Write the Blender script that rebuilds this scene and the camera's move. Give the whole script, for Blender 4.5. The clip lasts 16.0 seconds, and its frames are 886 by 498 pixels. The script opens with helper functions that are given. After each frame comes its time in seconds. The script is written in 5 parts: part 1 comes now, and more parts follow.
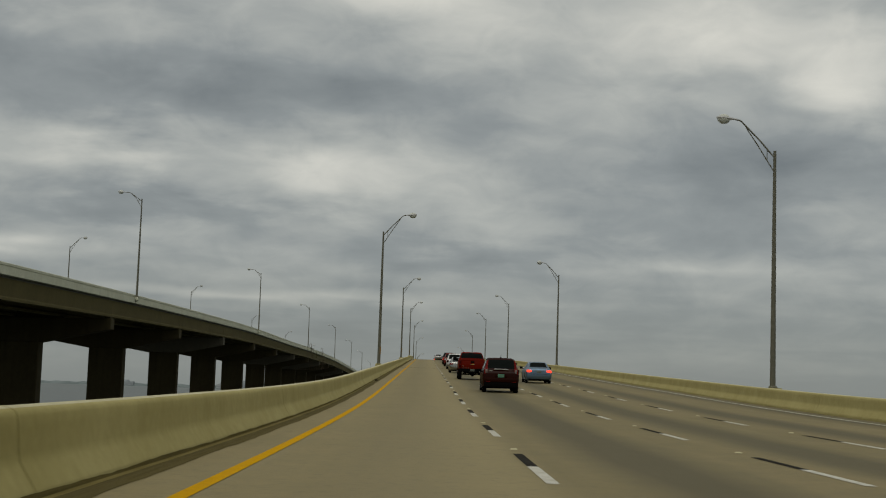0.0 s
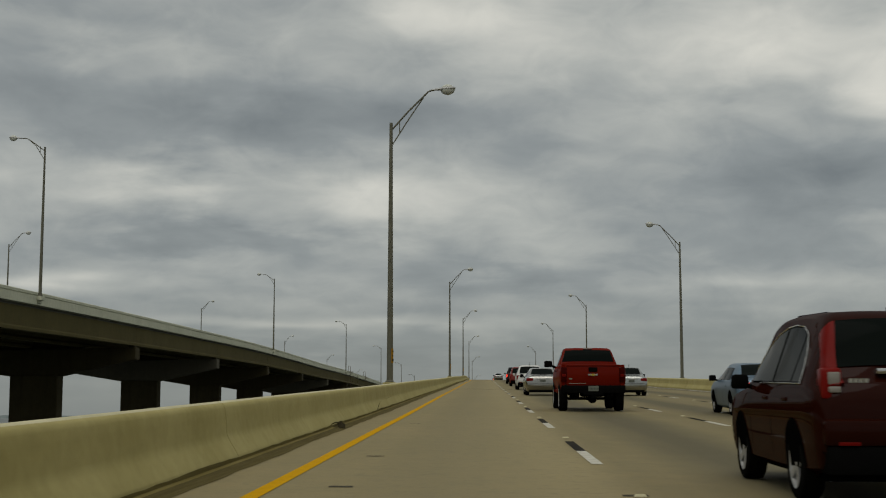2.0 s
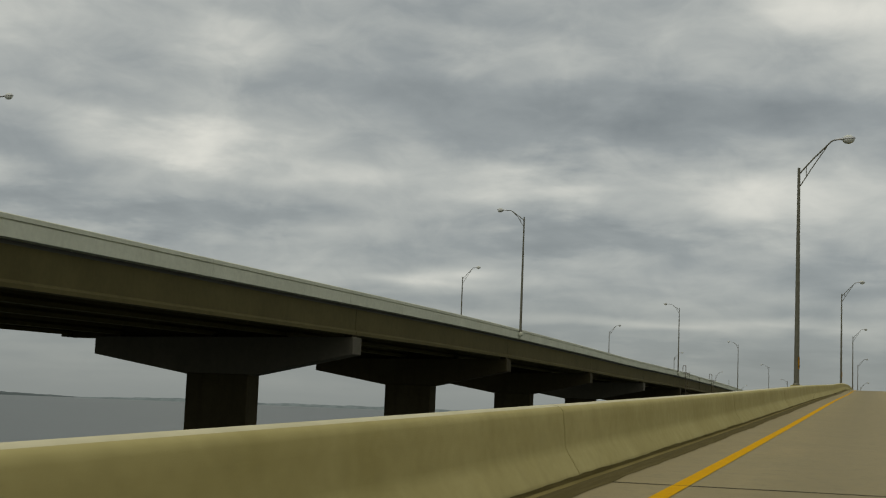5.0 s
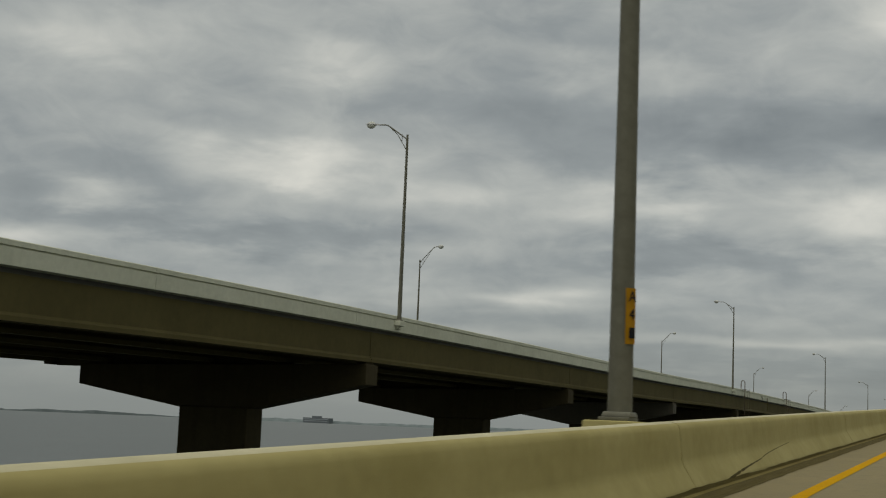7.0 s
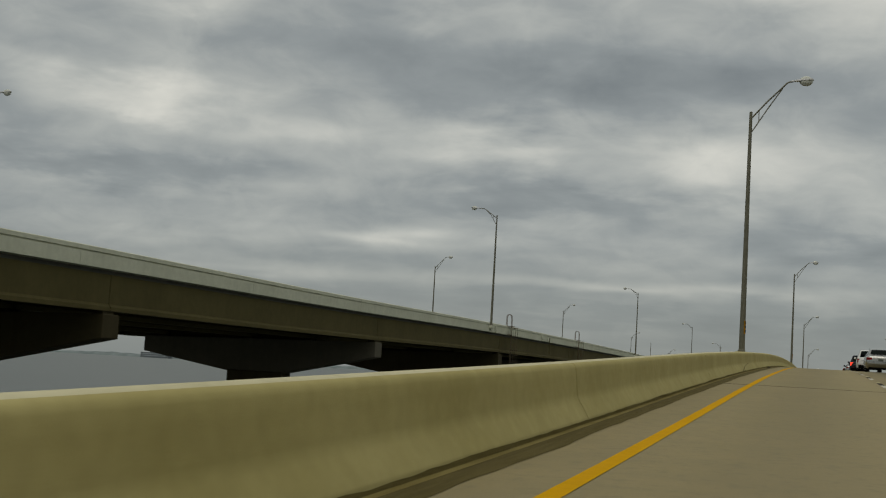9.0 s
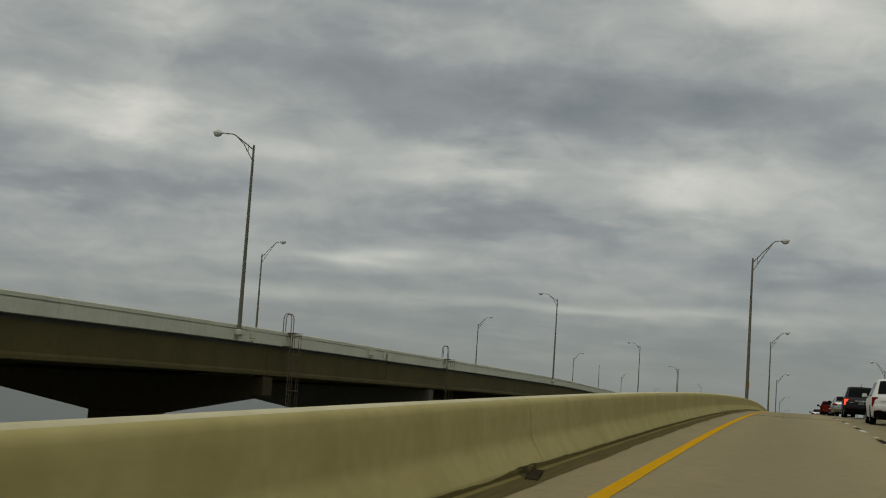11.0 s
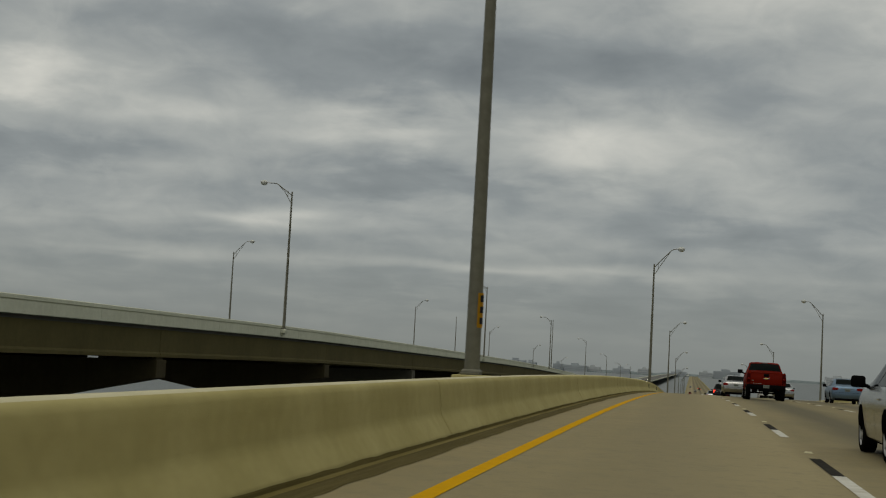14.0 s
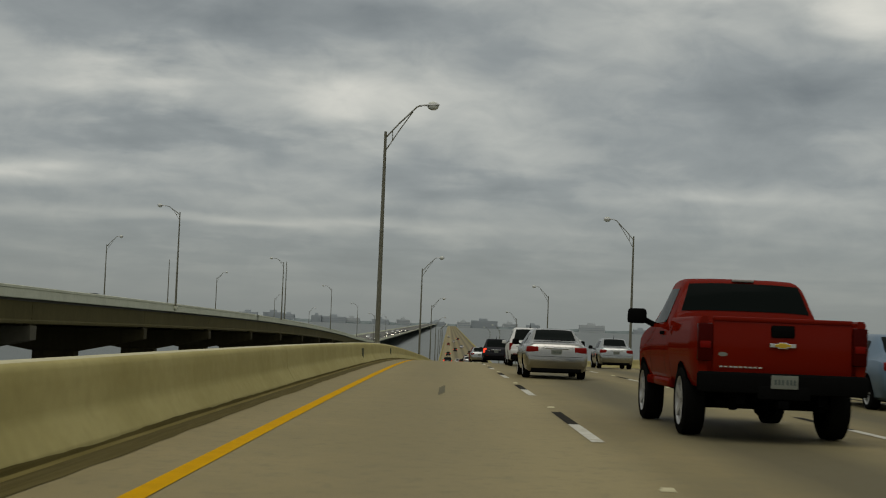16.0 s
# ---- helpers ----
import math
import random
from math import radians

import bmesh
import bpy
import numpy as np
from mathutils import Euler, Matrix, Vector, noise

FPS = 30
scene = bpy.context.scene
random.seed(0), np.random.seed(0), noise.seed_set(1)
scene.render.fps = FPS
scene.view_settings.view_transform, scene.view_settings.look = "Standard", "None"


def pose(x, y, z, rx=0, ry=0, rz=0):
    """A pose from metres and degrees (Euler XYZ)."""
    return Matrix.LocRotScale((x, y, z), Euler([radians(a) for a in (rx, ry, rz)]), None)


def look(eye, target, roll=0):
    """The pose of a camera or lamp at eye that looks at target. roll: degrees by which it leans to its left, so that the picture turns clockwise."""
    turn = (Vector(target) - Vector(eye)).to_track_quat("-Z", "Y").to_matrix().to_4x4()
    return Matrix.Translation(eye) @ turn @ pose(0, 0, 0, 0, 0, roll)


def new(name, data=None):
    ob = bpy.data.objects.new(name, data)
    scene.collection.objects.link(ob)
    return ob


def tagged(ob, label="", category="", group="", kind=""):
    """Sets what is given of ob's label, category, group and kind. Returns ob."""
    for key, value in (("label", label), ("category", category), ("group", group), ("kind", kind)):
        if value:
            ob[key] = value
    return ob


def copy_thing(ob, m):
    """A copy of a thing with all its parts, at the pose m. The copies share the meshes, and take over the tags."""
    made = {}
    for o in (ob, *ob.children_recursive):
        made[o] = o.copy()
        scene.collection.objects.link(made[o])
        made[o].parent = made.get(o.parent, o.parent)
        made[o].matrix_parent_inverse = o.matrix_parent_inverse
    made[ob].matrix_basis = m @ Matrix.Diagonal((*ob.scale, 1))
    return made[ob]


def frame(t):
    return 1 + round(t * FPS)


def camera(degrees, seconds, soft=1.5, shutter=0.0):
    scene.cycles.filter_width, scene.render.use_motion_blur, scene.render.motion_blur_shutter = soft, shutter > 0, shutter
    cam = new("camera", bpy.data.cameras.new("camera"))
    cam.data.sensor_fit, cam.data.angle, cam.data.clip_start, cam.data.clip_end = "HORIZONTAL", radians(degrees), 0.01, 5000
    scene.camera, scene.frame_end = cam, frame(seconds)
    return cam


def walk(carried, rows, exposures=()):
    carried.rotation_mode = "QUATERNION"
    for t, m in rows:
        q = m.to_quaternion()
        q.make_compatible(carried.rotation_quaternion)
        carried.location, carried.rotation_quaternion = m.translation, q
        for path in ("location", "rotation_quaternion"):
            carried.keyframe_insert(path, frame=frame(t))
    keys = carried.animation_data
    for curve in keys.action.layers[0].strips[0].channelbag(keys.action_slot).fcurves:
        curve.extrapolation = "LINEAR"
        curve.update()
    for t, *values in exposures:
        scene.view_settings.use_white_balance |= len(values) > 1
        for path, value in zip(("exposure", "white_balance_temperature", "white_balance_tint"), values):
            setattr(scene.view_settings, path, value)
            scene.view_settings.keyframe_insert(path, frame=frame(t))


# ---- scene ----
import functools

# camera numbers: seconds, x, y, z, tilt from level, lean, heading
ROWS = (
    (0, 2.170, 0.000, 1.133, 5.827, -1.883, -0.739),
    (0.5, 2.282, 14.683, 1.282, 6.286, -1.248, -0.081),
    (1, 2.306, 29.449, 1.463, 6.391, -0.719, 0.522),
    (1.5, 2.250, 44.242, 1.708, 6.482, -0.359, 1.057),
    (2, 2.187, 58.583, 2.034, 6.715, -0.041, 1.635),
    (2.5, 2.133, 72.580, 2.419, 7.019, 0.150, 2.362),
    (3, 2.092, 86.957, 2.838, 7.471, 0.245, 3.160),
    (3.5, 1.990, 102.443, 3.281, 7.424, 0.239, 4.259),
    (4, 1.940, 118.923, 3.769, 6.731, -0.184, 7.449),
    (4.2, 1.924, 125.470, 3.965, 6.501, -0.580, 9.909),
    (4.5, 1.889, 135.039, 4.248, 6.272, -1.338, 13.427),
    (4.7, 1.879, 141.156, 4.426, 6.330, -1.761, 15.005),
    (6.8, 1.954, 202.766, 6.245, 6.865, -2.605, 20.831),
    (7, 1.960, 208.692, 6.427, 7.043, -2.372, 20.995),
    (7.5, 1.966, 222.784, 6.854, 6.961, -2.879, 20.225),
    (8, 1.955, 236.380, 7.248, 6.623, -3.303, 18.260),
    (8.5, 1.900, 250.510, 7.645, 5.891, -3.155, 16.375),
    (9, 1.796, 265.646, 8.070, 4.856, -3.289, 14.913),
    (9.5, 1.659, 281.746, 8.548, 4.496, -3.509, 14.128),
    (10, 1.591, 297.753, 9.053, 5.355, -3.878, 13.471),
    (10.2, 1.579, 304.011, 9.246, 5.866, -3.966, 13.266),
    (12.3, 1.789, 368.014, 10.707, 5.395, -3.462, 14.815),
    (12.5, 1.798, 373.973, 10.791, 5.345, -3.288, 14.670),
    (13, 1.828, 388.641, 10.961, 5.184, -3.194, 13.747),
    (13.5, 1.923, 403.055, 11.083, 4.857, -3.088, 12.249),
    (14, 2.001, 417.287, 11.170, 4.374, -3.070, 9.936),
    (14.5, 2.038, 431.539, 11.221, 3.796, -2.983, 7.358),
    (15, 2.068, 446.018, 11.230, 3.273, -2.863, 4.512),
    (15.5, 2.009, 460.881, 11.194, 2.923, -2.549, 2.038),
    (16, 1.969, 475.864, 11.106, 2.872, -2.242, 0.262),
)
OUR_RISE = [-0.30, 0.00, 0.60, 1.82, 3.16, 4.48, 5.86, 7.15, 8.52, 9.51, 9.99, 10.09, 9.74, 9.03, 7.74, 6.31, 4.84, 3.30]
THEIR_RISE = [6.35, 7.65, 8.79, 9.82, 10.69, 11.44, 12.05, 12.56, 12.73, 12.77, 13.00, 12.99, 12.93, 12.75, 12.24, 11.72, 11.14, 10.46]
VIEW = 34.80
# end of camera numbers
cam = camera(VIEW, 16.0, soft=1.1, shutter=0.1)
walk(cam, [(t, pose(x, y, z, 90 + up, lean, turn)) for t, x, y, z, up, lean, turn in ROWS],
     exposures=[(0, -0.10), (2, -0.10), (3.5, -0.15), (4.5, -0.06), (4.75, 0.06), (6.0, 0.04), (7, -0.02), (9, -0.05), (10.2, -0.06), (12.5, -0.19), (14, -0.17), (16, -0.06)])

# ---------------------------------------------------------------- sky and light
world = bpy.data.worlds.new("overcast_sky")
scene.world = world
world.use_nodes = True


class Nodes:
    """A short way to wire up shader nodes."""

    def __init__(self, tree):
        self.tree = tree
        tree.nodes.clear()

    def add(self, kind, _props=None, **inputs):
        n = self.tree.nodes.new(kind)
        for k, v in (_props or {}).items():
            setattr(n, k, v)
        for k, v in inputs.items():
            sock = n.inputs[int(k[1:])] if k[0] == "i" and k[1:].isdigit() else n.inputs[k.replace("_", " ")]
            if isinstance(v, bpy.types.NodeSocket):
                self.tree.links.new(v, sock)
            else:
                sock.default_value = v
        return n

    def math(self, op, a, b=0.0, clamp=False):
        return self.add("ShaderNodeMath", {"operation": op, "use_clamp": clamp}, i0=a, i1=b).outputs[0]

    def noise(self, vec, scale, detail=4.0, rough=0.55, warp=0.0):
        return self.add("ShaderNodeTexNoise", {}, Vector=vec, Scale=scale, Detail=detail, Roughness=rough, Distortion=warp).outputs[0]

    def ramp(self, fac, *stops):
        n = self.add("ShaderNodeValToRGB", {}, Fac=fac)
        e = n.color_ramp.elements
        while len(e) < len(stops):
            e.new(0.5)
        for el, (p, c) in zip(e, stops):
            el.position = p
            el.color = (*c, 1) if len(c) == 3 else c
        return n.outputs[0]

    def mix(self, fac, a, b, blend="MIX"):
        return self.add("ShaderNodeMix", {"data_type": "RGBA", "blend_type": blend}, i0=fac, i6=a, i7=b).outputs[2]


def grey(v):
    return (v, v, v)


# the cloud layer: broken grey stratocumulus, seen from below and drawn out towards the horizon
N = Nodes(world.node_tree)
direction = N.add("ShaderNodeTexCoord").outputs["Generated"]
axes = N.add("ShaderNodeSeparateXYZ", {}, i0=direction)
up = N.math("ADD", N.math("MAXIMUM", axes.outputs[2], 0.0), 0.13)
deck = N.add("ShaderNodeCombineXYZ", {}, i0=N.math("DIVIDE", axes.outputs[0], up), i1=N.math("DIVIDE", axes.outputs[1], up), i2=0.0).outputs[0]
big = N.noise(deck, 0.9, 2.0, 0.5, 0.2)
mid = N.noise(deck, 2.0, 2.5, 0.45, 0.3)
fine = N.noise(deck, 6.0, 4.0, 0.5, 0.4)
puffs = N.noise(N.add("ShaderNodeVectorMath", {"operation": "MULTIPLY"}, i0=direction, i1=(20.0, 20.0, 38.0)).outputs[0], 1.0, 5.0, 0.55, 0.5)
cover = N.math("ADD", N.math("ADD", N.math("MULTIPLY", big, 0.26), N.math("MULTIPLY", mid, 0.23)), N.math("ADD", N.math("MULTIPLY", fine, 0.06), N.math("MULTIPLY", puffs, 0.20)))
cover = N.math("ADD", cover, N.ramp(axes.outputs[2], (0.10, grey(0.12)), (0.30, grey(0.15))))
# heading to the right and height, in degrees, ruffled by the noise
heading = N.math("MULTIPLY", N.math("ARCTAN2", axes.outputs[0], axes.outputs[1]), 57.3)
height = N.math("MULTIPLY", N.math("ARCSINE", axes.outputs[2]), 57.3)
heading = N.math("ADD", heading, N.math("MULTIPLY", N.math("SUBTRACT", mid, 0.5), 8.0))
level = N.math("ADD", height, N.math("MULTIPLY", N.math("SUBTRACT", mid, 0.5), 1.0))
height = N.math("ADD", height, N.math("MULTIPLY", N.math("SUBTRACT", N.noise(deck, 3.4, 4.0, 0.55), 0.5), 3.0))
# thin bright banks and thick dark ones: heading, height, width, depth, how much lighter
BANKS = ((-4.0, 8.7, 5.0, 1.5, 0.14), (-13.2, 9.0, 3.0, 0.95, 0.12), (11.0, 14.8, 6.0, 1.6, 0.20), (16.6, 12.5, 2.8, 2.0, 0.19), (-0.5, 15.6, 4.5, 2.0, 0.19), (-17.3, 5.1, 2.3, 0.40, 0.16),
         (-28.0, 10.1, 4.6, 0.8, 0.15), (-26.3, 14.4, 2.2, 0.75, 0.13), (-16.9, 14.6, 1.6, 0.7, 0.07), (-36.2, 14.6, 4.6, 1.4, 0.10), (-36.2, 8.4, 1.6, 0.5, 0.09),
         (-37.6, 6.7, 2.0, 0.4, 0.10), (-19.9, 9.4, 2.4, 0.45, 0.08), (-8.0, 3.7, 9.0, 0.26, 0.12), (11.2, 5.4, 4.6, 0.3, 0.07), (-12.0, 14.2, 3.0, 0.8, 0.05), (-22.0, 3.5, 5.0, 0.22, 0.08))
GLOOM = ((-7.5, 12.2, 5.0, 1.3, -0.10), (-12.8, 11.5, 5.0, 1.2, -0.10), (13.0, 9.4, 5.5, 1.4, -0.09), (-11.6, 6.9, 4.6, 0.55, -0.08), (-21.0, 12.8, 5.0, 1.3, -0.07),
         (-29.5, 7.2, 4.2, 0.6, -0.09), (2.1, 10.4, 2.3, 1.0, -0.06), (-34.0, 7.6, 3.0, 0.6, -0.05), (-24.0, 7.6, 2.6, 0.5, -0.05), (2.0, 5.8, 6.0, 0.5, -0.05), (-4.0, 2.4, 14.0, 0.5, -0.05))
for a, e, wide, deep, gain in BANKS + GLOOM:
    u = N.math("DIVIDE", N.math("ADD", heading, -a), wide)
    v = N.math("DIVIDE", N.math("ADD", level if deep < 0.5 else height, -e), deep)
    fall = N.math("EXPONENT", N.math("MULTIPLY", N.math("ADD", N.math("MULTIPLY", u, u), N.math("MULTIPLY", v, v)), -1.0))
    cover = N.math("ADD", cover, N.math("MULTIPLY", fall, gain * 1.15))
clouds = N.ramp(cover, (0.30, (0.172, 0.192, 0.199)), (0.46, (0.275, 0.298, 0.298)), (0.58, (0.425, 0.440, 0.414)), (0.76, (0.690, 0.680, 0.612)))
haze = N.ramp(axes.outputs[2], (0.0, grey(1)), (0.03, grey(0.66)), (0.095, grey(0.0)))
# the cover is thinnest, and so brightest, overhead
overhead = N.ramp(axes.outputs[2], (0.34, grey(0)), (1.0, grey(1)))
clouds = N.mix(overhead, clouds, (0.62, 0.63, 0.59, 1))
clouds = N.mix(haze, clouds, (0.228, 0.247, 0.236, 1))
sky = N.add("ShaderNodeTexSky", {"sky_type": "NISHITA", "sun_disc": False, "sun_elevation": radians(42), "sun_rotation": radians(200)}).outputs[0]
thin = N.mix(1.0, clouds, N.add("ShaderNodeVectorMath", {"operation": "SCALE"}, i0=sky, Scale=0.004).outputs[0], "ADD")
N.add("ShaderNodeOutputWorld", {}, Surface=N.add("ShaderNodeBackground", {}, Color=thin, Strength=1.0).outputs[0])

sun = new("sun", bpy.data.lights.new("sun", "SUN"))
sun.data.energy, sun.data.angle, sun.data.color = 1.1, radians(50), (1.0, 0.96, 0.9)
sun.matrix_world = look((0, 0, 300), (60, 120, 0))


# ---------------------------------------------------------------- materials
def material(name, build, **keys):
    m = bpy.data.materials.new(name)
    m.use_nodes = True
    n = Nodes(m.node_tree)
    where = n.add("ShaderNodeTexCoord").outputs["Object"]
    values = dict(Roughness=0.7, Metallic=0.0, Specular_IOR_Level=0.1)
    values.update(build(n, where))
    bump = values.pop("bump", None)
    if bump:
        height, strength, reach = bump
        values["Normal"] = n.add("ShaderNodeBump", {}, Height=height, Strength=strength, Distance=reach).outputs[0]
    shader = n.add("ShaderNodeBsdfPrincipled", {}, **values)
    n.add("ShaderNodeOutputMaterial", {}, Surface=shader.outputs[0])
    return m


def concrete(tone, stain, scale=1.0, streak=0.0, rough=0.85):
    def build(n, where):
        cloud = n.noise(where, 0.35 * scale, 5, 0.6)
        grain = n.noise(where, 22 * scale, 4, 0.7)
        col = n.mix(n.ramp(cloud, (0.35, grey(0)), (0.7, grey(1))), (*tone, 1), (*stain, 1))
        if streak:
            tall = n.add("ShaderNodeMapping", {}, Vector=where, Scale=(1.2, 1.2, 0.10)).outputs[0]
            run = n.ramp(n.noise(tall, 1.4, 5, 0.6), (0.48, grey(0)), (0.72, grey(streak)))
            col = n.mix(run, col, tuple(0.45 * c for c in stain) + (1,))
        blotch = n.noise(where, 3.2 * scale, 4, 0.6, 0.4)
        col = n.mix(n.ramp(blotch, (0.46, grey(0)), (0.70, grey(0.26))), col, tuple(0.72 * c for c in stain) + (1,))
        col = n.mix(n.ramp(blotch, (0.30, grey(0.30)), (0.46, grey(0))), col, tuple(1.10 * c for c in tone) + (1,))
        col = n.mix(n.math("MULTIPLY", grain, 0.35), col, tuple(0.7 * c for c in tone) + (1,))
        return dict(Base_Color=col, Roughness=rough, bump=(grain, 0.25, 0.01))
    return build


def road_surface(n, where):
    xyz = n.add("ShaderNodeSeparateXYZ", {}, i0=where)
    along = n.add("ShaderNodeMapping", {}, Vector=where, Scale=(1.0, 0.06, 1.0)).outputs[0]
    wear = n.noise(along, 0.9, 5, 0.6)
    patch = n.noise(where, 0.18, 4, 0.6)
    grain = n.noise(where, 30, 4, 0.75)
    # darker oil strip down the middle of each lane
    lane = n.math("ABSOLUTE", n.math("SUBTRACT", n.math("FRACT", n.math("DIVIDE", xyz.outputs[0], 3.66)), 0.5))
    oil = n.ramp(n.math("ADD", lane, n.math("MULTIPLY", n.math("SUBTRACT", wear, 0.5), 0.35)), (0.08, grey(0.85)), (0.32, grey(0.1)))
    col = n.mix(n.ramp(wear, (0.35, grey(0)), (0.7, grey(1))), (0.242, 0.198, 0.094, 1), (0.201, 0.164, 0.075, 1))
    col = n.mix(n.ramp(patch, (0.45, grey(0)), (0.7, grey(0.6))), col, (0.277, 0.219, 0.104, 1))
    # the first lane carries little traffic and is less stained
    mottle = n.ramp(n.noise(where, 1.3, 5, 0.65), (0.40, grey(0)), (0.66, grey(0.38)))
    col = n.mix(mottle, col, (0.164, 0.139, 0.073, 1))
    clean = n.ramp(n.math("DIVIDE", xyz.outputs[0], 10.0), (0.10, grey(0.2)), (0.20, grey(0.55)), (0.34, grey(0.4)), (0.39, grey(0)))
    col = n.mix(clean, col, (0.374, 0.309, 0.157, 1))
    used = n.ramp(n.math("DIVIDE", xyz.outputs[0], 10.0), (0.34, grey(0.35)), (0.39, grey(1)))
    col = n.mix(n.math("MULTIPLY", oil, used), col, (0.088, 0.077, 0.043, 1))
    specks = n.ramp(n.noise(where, 5.5, 3, 0.7), (0.52, grey(0)), (0.68, grey(0.35)))
    col = n.mix(specks, col, (0.129, 0.115, 0.069, 1))
    col = n.mix(n.math("MULTIPLY", grain, 0.4), col, (0.089, 0.079, 0.051, 1))
    return dict(Base_Color=col, Roughness=0.75, bump=(grain, 0.3, 0.01))


def gutter_dirt(n, where, tone=1.0):
    along = n.add("ShaderNodeMapping", {}, Vector=where, Scale=(16.0, 0.3, 16.0)).outputs[0]
    a = n.noise(along, 1.5, 5, 0.6)
    g = n.noise(where, 40, 3, 0.7)
    col = n.mix(n.ramp(a, (0.4, grey(0)), (0.62, grey(1))), (0.094 * tone, 0.074 * tone, 0.021 * tone, 1), (0.130 * tone, 0.104 * tone, 0.034 * tone, 1))
    return dict(Base_Color=n.mix(n.math("MULTIPLY", g, 0.4), col, (0.062, 0.05, 0.018, 1)), Roughness=0.95, bump=(g, 0.5, 0.02))


def paint_line(tone, worn):
    def build(n, where):
        a = n.noise(where, 5, 5, 0.7)
        col = n.mix(n.ramp(a, (0.42, grey(0)), (0.75, grey(1))), (*tone, 1), (*worn, 1))
        return dict(Base_Color=col, Roughness=0.8, Specular_IOR_Level=0.02, bump=(a, 0.2, 0.004))
    return build


def galvanised(n, where):
    a = n.noise(where, 6, 4, 0.6)
    col = n.mix(n.ramp(a, (0.3, grey(0)), (0.7, grey(1))), (0.126, 0.122, 0.088, 1), (0.168, 0.162, 0.120, 1))
    return dict(Base_Color=col, Roughness=0.6, Metallic=0.2)


def plain(tone, rough=0.6, metal=0.0, vary=0.15, coat=0.0, shine=0.1, ior=1.5):
    def build(n, where):
        a = n.noise(where, 9, 3, 0.6)
        col = n.mix(a, tuple(c * (1 + vary) for c in tone) + (1,), tuple(c * (1 - vary) for c in tone) + (1,))
        d = dict(Base_Color=col, Roughness=rough, Metallic=metal, Specular_IOR_Level=shine, IOR=ior)
        if coat:
            d["Coat_Weight"] = coat
            d["Coat_Roughness"] = 0.06
        return d
    return build


def water_surface(n, where):
    wide = n.add("ShaderNodeMapping", {}, Vector=where, Scale=(1.0, 1.0, 1.0)).outputs[0]
    chop = n.noise(wide, 0.35, 6, 0.65)
    drift = n.noise(wide, 0.012, 4, 0.55)
    col = n.mix(drift, (0.054, 0.064, 0.058, 1), (0.076, 0.088, 0.080, 1))
    return dict(Base_Color=col, Roughness=0.38, IOR=1.33, Specular_IOR_Level=0.5, bump=(chop, 0.45, 0.5))


def woods(n, where, tone=1.0):
    a = n.noise(where, 0.03, 5, 0.7)
    col = n.mix(n.ramp(a, (0.4, grey(0)), (0.6, grey(1))), (0.075 * tone, 0.090 * tone, 0.088 * tone, 1), (0.105 * tone, 0.122 * tone, 0.12 * tone, 1))
    return dict(Base_Color=col, Roughness=1.0)


ROAD = material("worn_concrete_road", road_surface)
GREY_ROAD = material("grey_deck_concrete", concrete((0.125, 0.122, 0.105), (0.10, 0.098, 0.085), 0.6))
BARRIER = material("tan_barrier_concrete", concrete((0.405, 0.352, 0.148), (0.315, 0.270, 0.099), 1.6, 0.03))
# sky brightness on the barrier top put into a paler concrete; lane markers share it
LIT_TOP_AND_MARKER = material("lit_top_and_marker_concrete", concrete((0.52, 0.48, 0.31), (0.42, 0.385, 0.23), 1.2))
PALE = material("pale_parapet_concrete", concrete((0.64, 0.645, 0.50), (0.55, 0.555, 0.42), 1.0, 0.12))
# girder and pier browns are darkened to include the shade under the decks
GIRDER = material("shade_darkened_girder_concrete", concrete((0.112, 0.094, 0.036), (0.082, 0.068, 0.025), 0.7, 0.10))
PIER = material("shade_darkened_pier_concrete", concrete((0.066, 0.054, 0.026), (0.046, 0.037, 0.017), 0.8, 0.4))
# paler cap tone, painted for the skylight that falls on the cap ends
SKYLIT_CAP = material("skylit_cap_concrete", concrete((0.12, 0.108, 0.078), (0.095, 0.086, 0.06), 0.8, 0.2))
DIRT = material("gutter_dirt", functools.partial(gutter_dirt, tone=0.78))
# same dirt, lightened to offset the shade on the upright kerb face
LIFTED_KERB_DIRT = material("shade_lifted_kerb_dirt", functools.partial(gutter_dirt, tone=1.35))
DARK_DIRT = material("dark_damp_dirt", functools.partial(gutter_dirt, tone=0.6))
DUST = material("pale_gutter_dust", functools.partial(gutter_dirt, tone=1.75))
YELLOW = material("yellow_line_paint", paint_line((0.49, 0.262, 0.001), (0.41, 0.222, 0.002)))
WHITE = material("white_line_paint", paint_line((0.50, 0.49, 0.42), (0.32, 0.30, 0.23)))
BLACK_LINE = material("black_line_paint", paint_line((0.014, 0.013, 0.010), (0.04, 0.035, 0.025)))
STEEL = material("galvanised_steel", galvanised)
LENS = material("frosted_lamp_lens", plain((0.50, 0.51, 0.44), 0.3))
HEAD = material("lamp_head_grey", plain((0.40, 0.40, 0.38), 0.5, 0.1))
SIGN = material("yellow_number_panel", plain((0.38, 0.19, 0.008), 0.6))
INK = material("black_ink", plain((0.015, 0.015, 0.015), 0.6))
WATER = material("choppy_bay_water", water_surface)
# distance haze is mixed into the tree colours, paler for the far shore
WOODS = material("haze_tinted_trees", woods)
FAR_WOODS = material("far_haze_tinted_trees", functools.partial(woods, tone=1.7))
JOINT = material("dark_joint_filler", plain((0.05, 0.046, 0.034), 0.9))
